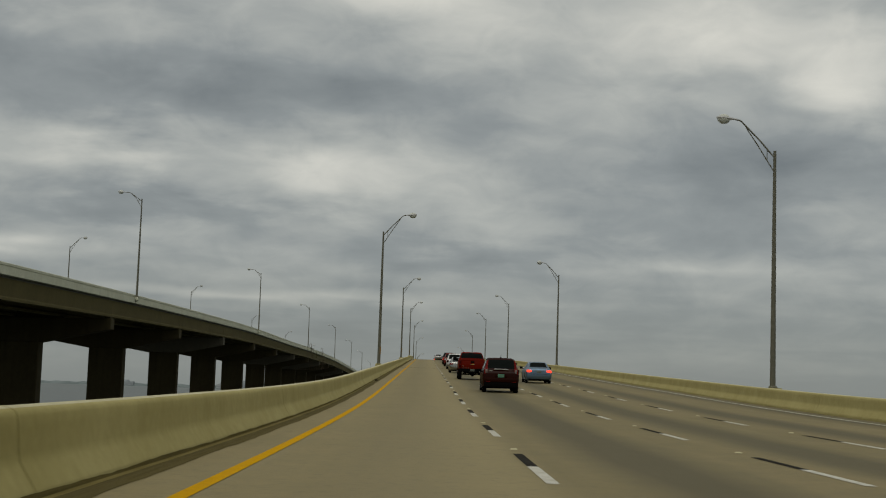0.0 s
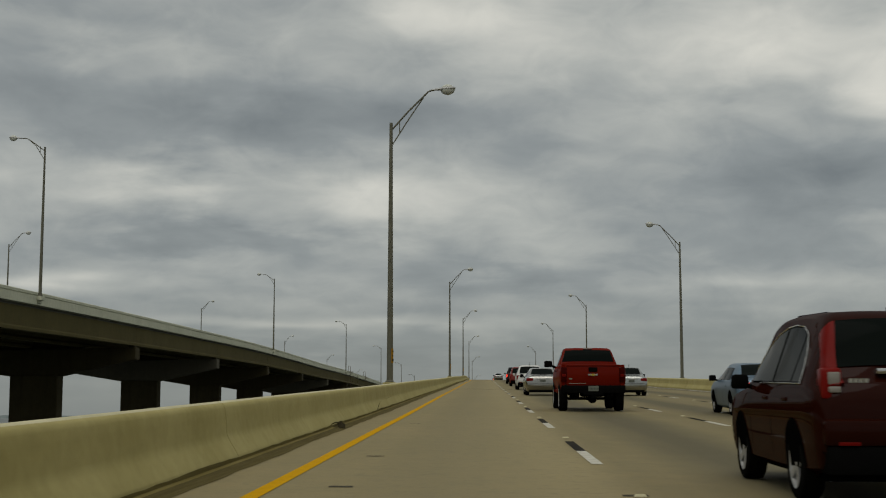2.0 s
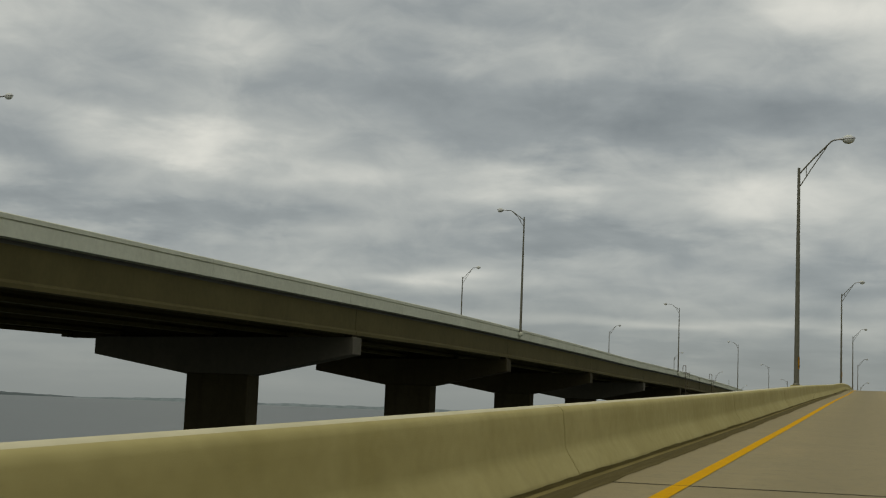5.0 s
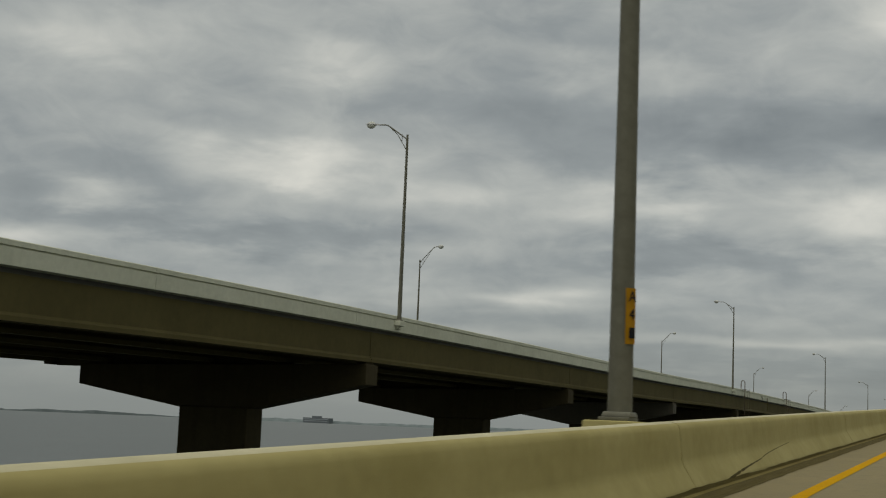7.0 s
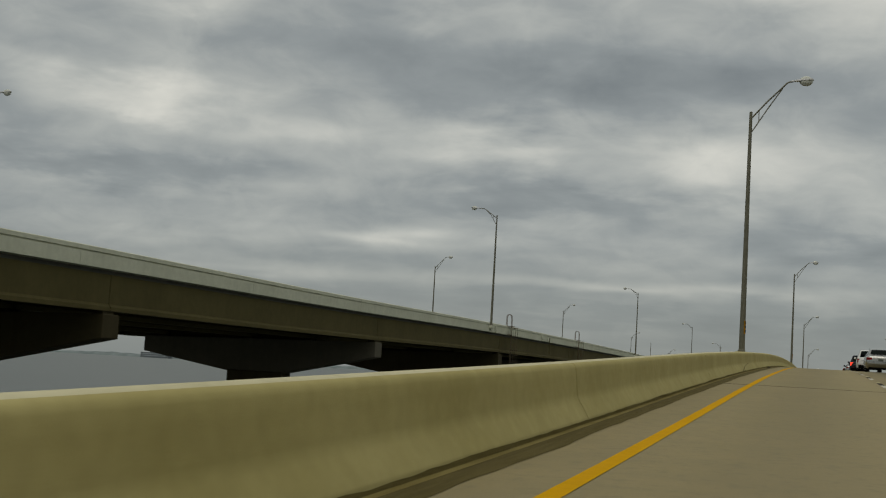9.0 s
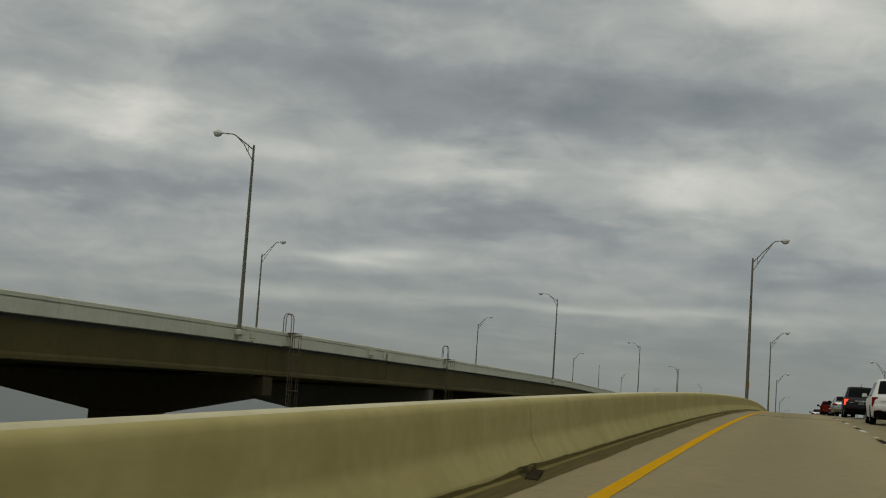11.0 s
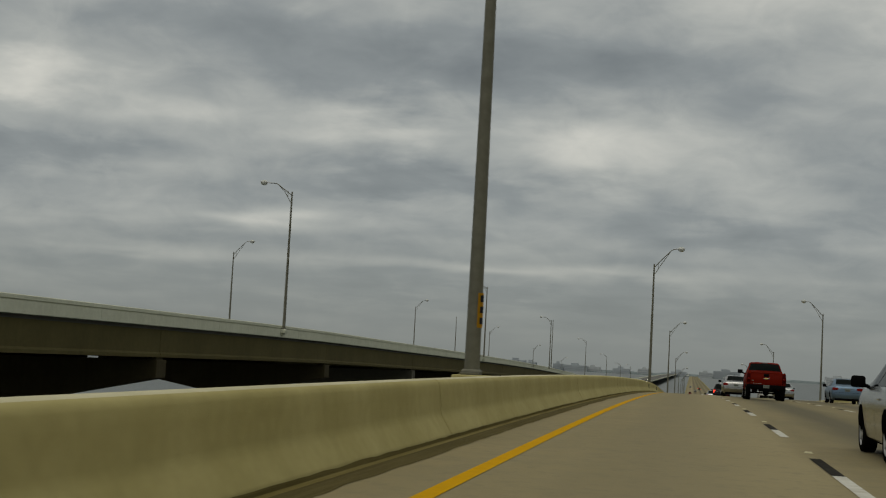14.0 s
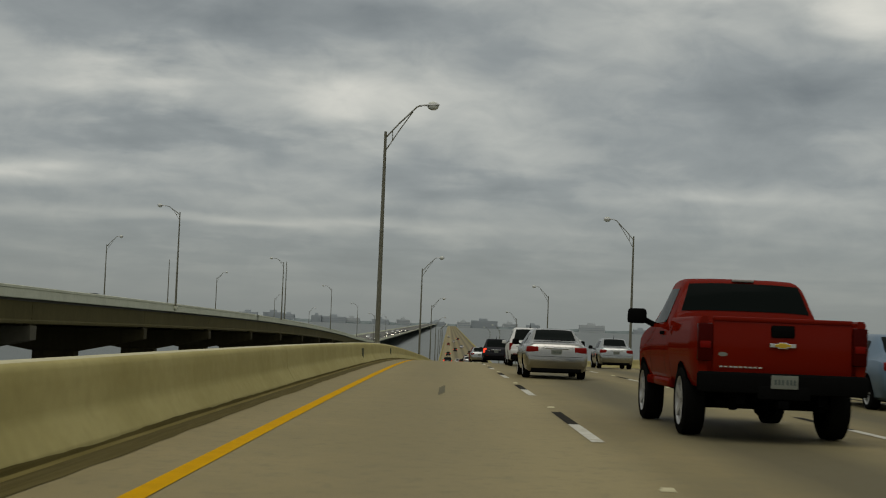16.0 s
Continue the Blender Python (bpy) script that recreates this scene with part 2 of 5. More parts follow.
TAR = material("worn_tar", plain((0.105, 0.095, 0.058), 0.9, vary=0.3))
COVER = material("weathered_steel_cover", plain((0.10, 0.105, 0.07), 0.8, vary=0.3))


# ---------------------------------------------------------------- building helpers
def finish(bm, name, mat, sharp=None):
    me = bpy.data.meshes.new(name)
    bmesh.ops.recalc_face_normals(bm, faces=bm.faces)
    bm.to_mesh(me)
    bm.free()
    for m in (mat if isinstance(mat, (list, tuple)) else [mat]):
        me.materials.append(m)
    if sharp is not None:
        me.shade_smooth()
        me.set_sharp_from_angle(angle=radians(sharp))
    return me


def thing(name, bm, mat, label, category, group="", kind="", sharp=None):
    return tagged(new(name, finish(bm, name, mat, sharp)), label, category, group, kind)


def part(name, bm, mat, parent, label="", sharp=None):
    ob = new(name, finish(bm, name, mat, sharp))
    ob.parent = parent
    return tagged(ob, label)


def shared(name, me, parent, at=(0, 0, 0), turn=(0, 0, 0)):
    ob = new(name, me)
    ob.parent = parent
    ob.location = at
    ob.rotation_euler = turn
    return ob


def empty(name, label, category, group="", kind="", at=(0, 0, 0)):
    ob = new(name)
    ob.empty_display_size = 0.3
    ob.location = at
    return tagged(ob, label, category, group, kind)


def box(bm, x0, x1, y0, y1, z0, z1, bevel=0.0, top=(1.0, 1.0)):
    cx, cy = (x0 + x1) / 2, (y0 + y1) / 2
    vs = []
    for z, sx, sy in ((z0, 1, 1), (z1, *top)):
        for x, y in ((x0, y0), (x1, y0), (x1, y1), (x0, y1)):
            vs.append(bm.verts.new((cx + (x - cx) * sx, cy + (y - cy) * sy, z)))
    fs = [bm.faces.new([vs[i] for i in f]) for f in ((3, 2, 1, 0), (4, 5, 6, 7), (0, 1, 5, 4), (1, 2, 6, 5), (2, 3, 7, 6), (3, 0, 4, 7))]
    if bevel:
        edges = list({e for f in fs for e in f.edges})
        bmesh.ops.bevel(bm, geom=edges, offset=bevel, segments=2, affect="EDGES", profile=0.5)
    return bm


def tube(bm, points, radii, sides=10, caps=True):
    """A round bar through the points."""
    pts = [Vector(p) for p in points]
    if not isinstance(radii, (list, tuple)):
        radii = [radii] * len(pts)
    rings = []
    for i, p in enumerate(pts):
        d = (pts[min(i + 1, len(pts) - 1)] - pts[max(i - 1, 0)]).normalized()
        side = d.cross(Vector((0, 1, 0)))
        if side.length < 0.1:
            side = d.cross(Vector((1, 0, 0)))
        side.normalize()
        other = d.cross(side)
        rings.append([bm.verts.new(p + radii[i] * (math.cos(a) * side + math.sin(a) * other))
                      for a in (2 * math.pi * k / sides for k in range(sides))])
    for a, b in zip(rings, rings[1:]):
        for k in range(sides):
            bm.faces.new((a[k], a[(k + 1) % sides], b[(k + 1) % sides], b[k]))
    if caps:
        bm.faces.new(rings[0]), bm.faces.new(rings[-1])
    return bm


def sweep(bm, section, ys, rise, closed=True):
    """A cross-section of (x, z) carried along the road over the heights rise(y)."""
    rings = [[bm.verts.new((x, y, z + rise(y))) for x, z in section] for y in ys]
    n = len(section)
    for a, b in zip(rings, rings[1:]):
        for k in range(n if closed else n - 1):
            bm.faces.new((a[k], a[(k + 1) % n], b[(k + 1) % n], b[k]))
    if closed:
        bm.faces.new(rings[0]), bm.faces.new(rings[-1])
    return bm


def spline(knots, first, step):
    """A smooth curve through evenly spaced heights."""
    z = np.array(knots)
    d = np.gradient(z, step)

    def at(y):
        y = min(max(y, first), first + step * (len(z) - 1) - 1e-6)
        i = int((y - first) // step)
        s = (y - first) / step - i
        return float((2 * s**3 - 3 * s**2 + 1) * z[i] + (s**3 - 2 * s**2 + s) * step * d[i]
                     + (3 * s**2 - 2 * s**3) * z[i + 1] + (s**3 - s**2) * step * d[i + 1])
    return at


WATER_Z = -7.0


def run_down(knots, low):
    """Past the hump the deck keeps its fall, then eases out level over the low causeway."""
    z = list(knots)
    slope = z[-1] - z[-2]
    while len(z) < 116:
        slope = max(slope - 0.136, -1.53) if z[-1] > low + 4.5 else min(slope + 0.136, 0.0)
        z.append(max(z[-1] + slope, low))
    return z


KNOT = 45.48
deck_z = spline(run_down(OUR_RISE, WATER_Z + 2.6), -KNOT, KNOT)
their_top = spline(run_down(THEIR_RISE, WATER_Z + 7.1), -KNOT, KNOT)
NEAR = [y for y in np.arange(-44, 728, 4.0)]
FAR = NEAR + [y for y in np.arange(728, 4700, 20.0)]

# ---------------------------------------------------------------- the bay
bm = bmesh.new()
bmesh.ops.create_circle(bm, cap_ends=True, radius=4950, segments=96)
water = thing("water", bm, WATER, "grey-green choppy bay water under the bridges", "water", kind="structure")
water.location = (0, 0, WATER_Z)

# ---------------------------------------------------------------- our bridge
LEFT, RIGHT = -1.22, 17.75
bm = bmesh.new()
sweep(bm, [(LEFT - 0.45, 0), (RIGHT + 0.45, 0), (RIGHT + 0.45, -0.3), (LEFT - 0.45, -0.3)], FAR, deck_z)
road = thing("road", bm, ROAD, "worn tan concrete bridge roadway with oil-darkened lanes", "road", kind="structure")

# barrier: slanted toe, steep face, rounded top
def barrier_section(x, s):
    pts = [(0.20, 0.0), (0.20, 0.08), (0.188, 0.105), (0.13, 0.20), (0.075, 0.29), (0.05, 0.335), (0.038, 0.39), (0.020, 0.60), (0.008, 0.70), (-0.008, 0.742), (-0.045, 0.772), (-0.11, 0.789), (-0.19, 0.784), (-0.235, 0.765), (-0.25, 0.73), (-0.25, -0.9), (-0.1, -0.9), (-0.1, -0.3)]
    return [(x + s * a, b) for a, b in pts]


def barrier(name, x, s, label):
    rail = empty(name, label, "barrier", kind="structure")
    breaks = [-53.0, -31.4, -9.8, 11.9, 33.9, 55.8, 77.2, 98.7, 114.2, 129.8, 145.5, 164.8, 184.0, 204.0, 224.2, 243.2, 262.1, 283.5, 304.2, 322.9] + [344.5 + 22.75 * k for k in range(18)]
    for y, end in zip(breaks, breaks[1:]):
        bm = bmesh.new()
        ys = [y + 0.016] + [y + (end - y) * q for q in (0.25, 0.5, 0.75)] + [end - 0.016]
        sweep(bm, barrier_section(x, s), ys, deck_z)
        bm.normal_update()
        # upward top faces take the tone with the skylight painted in
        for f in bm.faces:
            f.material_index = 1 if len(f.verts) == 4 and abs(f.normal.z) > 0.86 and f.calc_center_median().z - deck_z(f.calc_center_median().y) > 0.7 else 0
        part("barrier_segment", bm, (BARRIER, LIT_TOP_AND_MARKER), rail, sharp=45)
    y = breaks[-1]
    bm = bmesh.new()
    sweep(bm, barrier_section(x, s), [y + 20 * i for i in range(int((4700 - y) / 20))], deck_z)
    part("far_run", bm, BARRIER, rail, sharp=45)
    return rail


left_rail = barrier("left_barrier", LEFT, 1, "tan concrete safety barrier with scuffed slanted toe")
right_rail = barrier("right_barrier", RIGHT, -1, "tan concrete safety barrier along the far shoulder")

# dirt along the foot of the barrier, and the solid yellow line
LUMPS = ((26.2, 0.6, 0.03), (41.7, 1.0, 0.03), (89.6, 1.8, 0.075), (103.0, 1.6, 0.05), (108.5, 1.6, 0.05), (227.5, 1.4, 0.03), (269.8, 0.5, 0.021), (321.0, 1.5, 0.045), (343.4, 1.5, 0.06), (387.7, 1.0, 0.10), (390.6, 0.9, 0.095), (393.8, 0.8, 0.085), (397.1, 0.9, 0.08), (400.9, 0.7, 0.062), (456.0, 0.8, 0.017))


def heap(y):
    """How high the grit climbs the toe."""
    h = 0.075 + 0.02 * noise.noise((3.1, y * 0.3, 0)) + 0.012 * noise.noise((9.4, y * 2.1, 0))
    for at, wide, high in LUMPS:
        d = abs(y - at) / wide
        if d < 1:
            h = max(h, 0.06 + high * (1 - d * d) * (0.75 + 0.35 * noise.noise((1.7, y * 3.7, 2))))
    return h


bm = bmesh.new()
ys = list(np.arange(-44, 530, 0.25)) + list(np.arange(530, 728, 2.0))
rows = []
for y in ys:
    h = heap(y)
    e = noise.noise((3.1, y * 0.22, 0)) * 0.05 + noise.noise((7.7, y * 1.1, 0)) * 0.03
    toe = 0.202 if h < 0.09 else 0.202 - (h - 0.09) * 0.60
    z = deck_z(y)
    lift = 0.3 * max(0.0, h - 0.09)
    rows.append([bm.verts.new((LEFT + toe + 0.003, y, z + h)), bm.verts.new((LEFT + 0.207, y, z + 0.03 + lift)), bm.verts.new((LEFT + 0.245, y, z + 0.012 + lift * 0.5)), bm.verts.new((LEFT + 0.36 + e * 0.5, y, z + 0.018)), bm.verts.new((LEFT + 0.50 + e, y, z + 0.004))])
for a, b in zip(rows, rows[1:]):
    for k in range(4):
        f = bm.faces.new((a[k], a[k + 1], b[k + 1], b[k]))
        f.material_index = 1 if k == 1 and a[0].co.z - deck_z(a[0].co.y) < 0.10 else 3 if k < 3 and a[0].co.z - deck_z(a[0].co.y) > 0.10 else 2 if k == 0 else 0
part("gutter_dirt", bm, (DIRT, DUST, LIFTED_KERB_DIRT, DARK_DIRT), road, "dark grit heaped along the barrier foot", 50)
bm = bmesh.new()
for i in range(-4, 72):
    a, b = i * 10.0, i * 10.0 + 10
    sweep(bm, [(-0.085, 0.006), (0.085, 0.006)], [a, (a + b) / 2, b], deck_z, closed=False)
part("yellow_line", bm, YELLOW, road, "solid yellow edge line")
bm = bmesh.new()
sweep(bm, [(RIGHT - 1.2, 0.006), (RIGHT - 1.05, 0.006)], NEAR, deck_z, closed=False)
part("edge_line", bm, WHITE, road, "solid white edge line")

DASH = 15.95
# broken lane lines: a white dash and the black one before it
def dash(x, y, long, mat, name):
    bm = bmesh.new()
    sweep(bm, [(x - 0.075, 0.006), (x + 0.075, 0.006)], [y, y + long / 2, y + long], deck_z, closed=False)
    part(name, bm, mat, road)


for lane_x, shift in ((3.64, DASH), (7.62, DASH + 1.3), (11.35, DASH)):
    y = shift - 12.19 * 4
    while y < 728:
        dash(lane_x, y, 3.05, WHITE, "white_dash")
        dash(lane_x, y + 3.05, 3.05, BLACK_LINE, "black_dash")
        y += 12.19

# deck joints across the roadway
for y in (165.0, 304.2, 390.4):
    bm = bmesh.new()
    box(bm, LEFT + 0.5, RIGHT - 0.3, y, y + 0.035, 0.002, 0.007)
    ob = part("deck_joint", bm, JOINT, road)
    ob.location = (0, 0, deck_z(y))


# raised lane markers, patches and slots in the surface
bm = bmesh.new()
box(bm, -0.06, 0.06, -0.06, 0.06, 0.0, 0.02, 0.0, (0.7, 0.6))
marker = finish(bm, "lane_marker", LIT_TOP_AND_MARKER)
for lane_x, shift in ((3.66, 7.4), (7.64, 8.7), (11.37, 7.4)):
    for k in range(-1, 56):
        y = DASH + shift + 12.19 * k
        shared("lane_marker", marker, road, (lane_x, y, deck_z(y) + 0.004))


for k, (x, y) in enumerate(((0.67, 78.6), (0.73, 73.2), (0.61, 91.6), (0.62, 425.9), (3.63, 72.2))):
    bm = bmesh.new()
    sweep(bm, [(x - 0.13, 0.0065), (x + 0.12, 0.0065)], [y - 0.06, y + 0.06 + 0.01 * (k % 3)], deck_z, closed=False)
    part("slot_patch", bm, JOINT, road)
bm = bmesh.new()
for k in range(3):
    x = 1.81 + 0.04 * k
    sweep(bm, [(x, 0.0065), (x + 0.042, 0.0065)], [502.1 + 0.5 * k, 503.6, 505.2, 506.0 + 0.6 * k], deck_z, closed=False)
part("tar_patch", bm, TAR, road, "worn lengthwise tar patch")
bm = bmesh.new()
rows = []
for k in range(24):
    y = 383.4 + k * 0.6
    x = 1.33 + 0.06 * noise.noise((2.2, y * 0.6, 0))
    rows.append((bm.verts.new((x - 0.009, y, deck_z(y) + 0.006)), bm.verts.new((x + 0.009, y, deck_z(y) + 0.006))))
for a, b in zip(rows, rows[1:]):
    bm.faces.new((a[0], a[1], b[1], b[0]))
part("surface_crack", bm, JOINT, road, "dark lengthwise crack")

# gouges torn into the barrier's toe by passing wheels: from, to, heights and thickness
GOUGES = ((101.5, 104.2, 0.07, 0.27, 0.026), (106.8, 110.4, 0.29, 0.36, 0.005), (226.2, 229.5, 0.06, 0.21, 0.026), (229.6, 233.0, 0.22, 0.34, 0.006), (319.8, 324.2, 0.07, 0.30, 0.024), (324.2, 326.4, 0.30, 0.315, 0.018))
for y0, y1, z0, z1, thickest in GOUGES:
    bm = bmesh.new()
    rows = []
    for k in range(25):
        t = k / 24
        y, h = y0 + (y1 - y0) * t, z0 + (z1 - z0) * t ** 0.75
        thick = thickest * (1 - 0.85 * t) * max(0.15, 0.75 + 1.1 * noise.noise((6.0, y * 5, 0))) + 0.002
        edge = []
        for v in (h - thick, h, h + thick * 0.7):
            face = float(np.interp(v, [0.0, 0.08, 0.105, 0.20, 0.29, 0.335, 0.39], [0.20, 0.20, 0.188, 0.13, 0.075, 0.05, 0.038])) + 0.004
            edge.append(bm.verts.new((LEFT + face, y, deck_z(y) + v)))
        rows.append(edge)
    for a, b in zip(rows, rows[1:]):
        for j in (0, 1):
            bm.faces.new((a[j], a[j + 1], b[j + 1], b[j]))
    part("gouge", bm, DIRT, left_rail, "dark gouge torn in the barrier toe")


# torn tyre scraps lying against the barrier
def scrap(y, long, high, seed):
    bm = bmesh.new()
    rows = []
    for k in range(9):
        t = k / 8
        hump = math.sin(math.pi * min(1.0, t * 1.15)) ** 0.7 * (0.75 + 0.5 * noise.noise((seed, t * 5, 0)))
        x = 0.03 * noise.noise((seed, t * 4, 7))
        rows.append([bm.verts.new((px + x, (t - 0.5) * long, pz)) for px, pz in ((-0.05, 0.004), (-0.06, 0.5 * high * hump + 0.008), (0.0, high * hump + 0.014), (0.06 + 0.03 * hump, 0.45 * high * hump + 0.008), (0.08, 0.004))])
    for a, b in zip(rows, rows[1:]):
        for j in range(4):
            bm.faces.new((a[j], a[j + 1], b[j + 1], b[j]))
        bm.faces.new((a[4], a[0], b[0], b[4]))
    bm.faces.new(rows[0]), bm.faces.new(rows[-1])
    ob = thing("tyre_scrap", bm, RUBBER_SCRAP, "torn black tyre scrap lying at the barrier foot", "debris", "scraps along the barrier", sharp=35)
    ob.location = (LEFT + 0.29, y, deck_z(y) + 0.012)
    ob.rotation_euler = (math.atan2(deck_z(y + 1) - deck_z(y - 1), 2.0), 0, 0.12)


RUBBER_SCRAP = material("scrap_rubber", plain((0.032, 0.027, 0.016), 0.9, 0.0, 0.4, shine=0.0))
scrap(89.6, 2.3, 0.11, 1.0)
scrap(269.8, 0.35, 0.10, 3.0)
scrap(343.4, 1.4, 0.07, 4.0)

# two dark cover plates standing proud of the barrier joints past the crest
for y in (527.7, 552.7):
    bm = bmesh.new()
    box(bm, LEFT + 0.01, LEFT + 0.105, y - 0.04, y + 0.12, 0.23, 0.59, 0.008, (0.8, 1.0))
    ob = part("joint_cover", bm, COVER, left_rail, "dark weathered steel joint cover")
    ob.location.z = deck_z(y)

# girders and piers that carry our deck
for x in (0.2, 5.6, 10.9, 16.3):
    bm = bmesh.new()
    sweep(bm, [(x - 0.3, -0.3), (x + 0.3, -0.3), (x + 0.2, -1.75), (x - 0.2, -1.75)], FAR, deck_z)
    part("girder", bm, GIRDER, road, "concrete girder under the deck")
for k in range(-1, 22):
    y = 26.3 + 43.3 * k
    support = empty("bridge_pier", "weathered concrete pier under our roadway", "bridge pier", "piers of our bridge", at=(8.2, y, 0))
    top = deck_z(y) - 1.74
    bm = bmesh.new()
    box(bm, -9.0, 9.0, -0.75, 0.75, top - 1.3, top, 0.03)
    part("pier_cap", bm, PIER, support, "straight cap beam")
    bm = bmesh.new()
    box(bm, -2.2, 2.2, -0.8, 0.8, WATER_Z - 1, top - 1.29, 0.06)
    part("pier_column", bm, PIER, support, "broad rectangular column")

# ---------------------------------------------------------------- street lamps
def lamp_post(height, reach, knee, rise=1.53):
    """A tapered pole with a truss arm and a cobra head; the arm points along +x."""
    post = empty("street_lamp", "grey galvanised street lamp with a truss arm", "street lamp")
    bm = bmesh.new()
    box(bm, -0.1819, 0.1478, -0.216, 0.216, 0, 0.0398, 0.0068)
    box(bm, -0.1649, 0.1649, -0.1649, 0.1649, 0.0398, 0.0966, 0.0136, (0.9, 0.9))
    part("base_plate", bm, STEEL, post, "bolted base plate", 40)
    bm = bmesh.new()
    tube(bm, [(0, 0, 0.091), (0, 0, height * 0.5), (0, 0, height + 0.1364)], [0.136, 0.105, 0.070], 14)
    part("pole", bm, STEEL, post, "", 40)
    bm = bmesh.new()
    tube(bm, [(0.0569, 0, height - 0.1364), (knee * 0.5, 0, height - 0.1137 + rise * 0.47), (knee, 0, height + rise * 0.86), (knee + 0.16, 0, height + rise * 0.97), (knee + 0.30, 0, height + rise * 1.01), (reach - 0.3979, 0, height + rise * 1.02)], 0.0387, 8)
    tube(bm, [(0.0569, 0, height - 0.8186), (knee * 0.55, 0, height + rise * 0.22), (knee * 0.97, 0, height + rise * 0.80)], 0.0273, 8)
    tube(bm, [(0.3638, 0, height - 0.3411), (0.3638, 0, height + 0.2047)], 0.0205, 6)
    part("arm", bm, STEEL, post, "bent truss arm", 40)
    bm = bmesh.new()
    outline = [(-0.4775, 0.0569, 0.0512), (-0.3411, 0.0796, 0.0625), (-0.1137, 0.1364, 0.091), (0.1364, 0.1876, 0.1137), (0.3638, 0.1706, 0.108), (0.4775, 0.1023, 0.0682), (0.5117, 0.0341, 0.0341)]
    rings = []
    for u, w, h in outline:
        rings.append([bm.verts.new((reach + u, w * math.cos(a), height + rise * 1.02 + 0.07 * (u + 0.48) + h * max(math.sin(a), -0.25))) for a in (2 * math.pi * k / 12 for k in range(12))])
    for a, b in zip(rings, rings[1:]):
        for k in range(12):
            bm.faces.new((a[k], a[(k + 1) % 12], b[(k + 1) % 12], b[k]))
    bm.faces.new(rings[0]), bm.faces.new(rings[-1])
    head = part("lamp_head", bm, HEAD, post, "grey cobra lamp head", 50)
    bm = bmesh.new()
    bmesh.ops.create_uvsphere(bm, u_segments=12, v_segments=8, radius=1)
    bmesh.ops.transform(bm, verts=bm.verts, matrix=Matrix.Translation((reach + 0.17, 0, height + rise * 1.02 + 0.015)) @ Matrix.Diagonal((0.31, 0.172, 0.235, 1)))
    part("lens", bm, LENS, head, "dull glass drop lens", 60)
    return post


OUR_LAMP, THEIR_LAMP = 10.94, 11.61
lamp = lamp_post(OUR_LAMP, 2.25, 1.42)
LAMP_X, FAR_LAMP_X = -1.74, 18.2
lamp.location = (LAMP_X, 118.0, deck_z(118.0) + 0.786)
tagged(lamp, "grey galvanised street lamp standing on the tan barrier", group="lamps along our barrier")
OURS = [11.9, 223.6, 331.5, 441.6, 549.3, 656.2, 763.5, 870.9, 980.1, 1088.1, 1196.1, 1304.1]
posts = [lamp] + [copy_thing(lamp, pose(LAMP_X, y, deck_z(y) + 0.786)) for y in OURS]
FAR_LAMPS = (65.3, 173.5, 279.0, 384.9, 493.7, 602.6, 710.2, 817.5, 927.8, 1035.8)
for y in FAR_LAMPS:
    tagged(copy_thing(lamp, pose(FAR_LAMP_X, y, deck_z(y) + 0.786, 0, 0, 180)), "grey galvanised street lamp on the far shoulder barrier", group="lamps along the far shoulder")
near_lamp = lamp_post(THEIR_LAMP, 2.36, 1.24, 0.82)
near_lamp.matrix_basis = pose(-32.16, 166.9, their_top(166.9) - 0.02, 0, 0, 180)
tagged(near_lamp, "grey street lamp bracketed to the higher bridge's parapet", group="lamps on the other bridge")
for y in (44.3, 289.3, 411.9, 533.3, 651.7, 763.0, 882.3, 1000.6, 1118.8, 1237.1):
    copy_thing(near_lamp, pose(-32.16, y, their_top(y) - 0.02, 0, 0, 180))
tall_lamp = copy_thing(lamp, pose(-56.9, 231.9, their_top(231.9) - 0.02))
tagged(tall_lamp, "grey street lamp on the far parapet of the other bridge", group="lamps on the other bridge")
copy_thing(tall_lamp, pose(-56.9, 352.9, their_top(352.9) + 0.51))
for y in (109.2, 477.8, 592.4, 716.2, 831.1, 950.5, 1068.8):
    copy_thing(tall_lamp, pose(-56.9, y, their_top(y) - 0.02))


# concrete pilasters behind the barrier that carry the lamps
def pilaster(rail, x, y):
    bm = bmesh.new()
    box(bm, -0.27, 0.30, -0.55, 0.55, -0.9, 0.784, 0.03)
    ob = part("lamp_pilaster", bm, BARRIER, rail, "concrete pilaster behind the barrier", 40)
    ob.location = (x, y, deck_z(y))


for y in [118.0] + OURS[:8]:
    pilaster(left_rail, LAMP_X, y)
for y in FAR_LAMPS[:6]:
    pilaster(right_rail, FAR_LAMP_X, y)


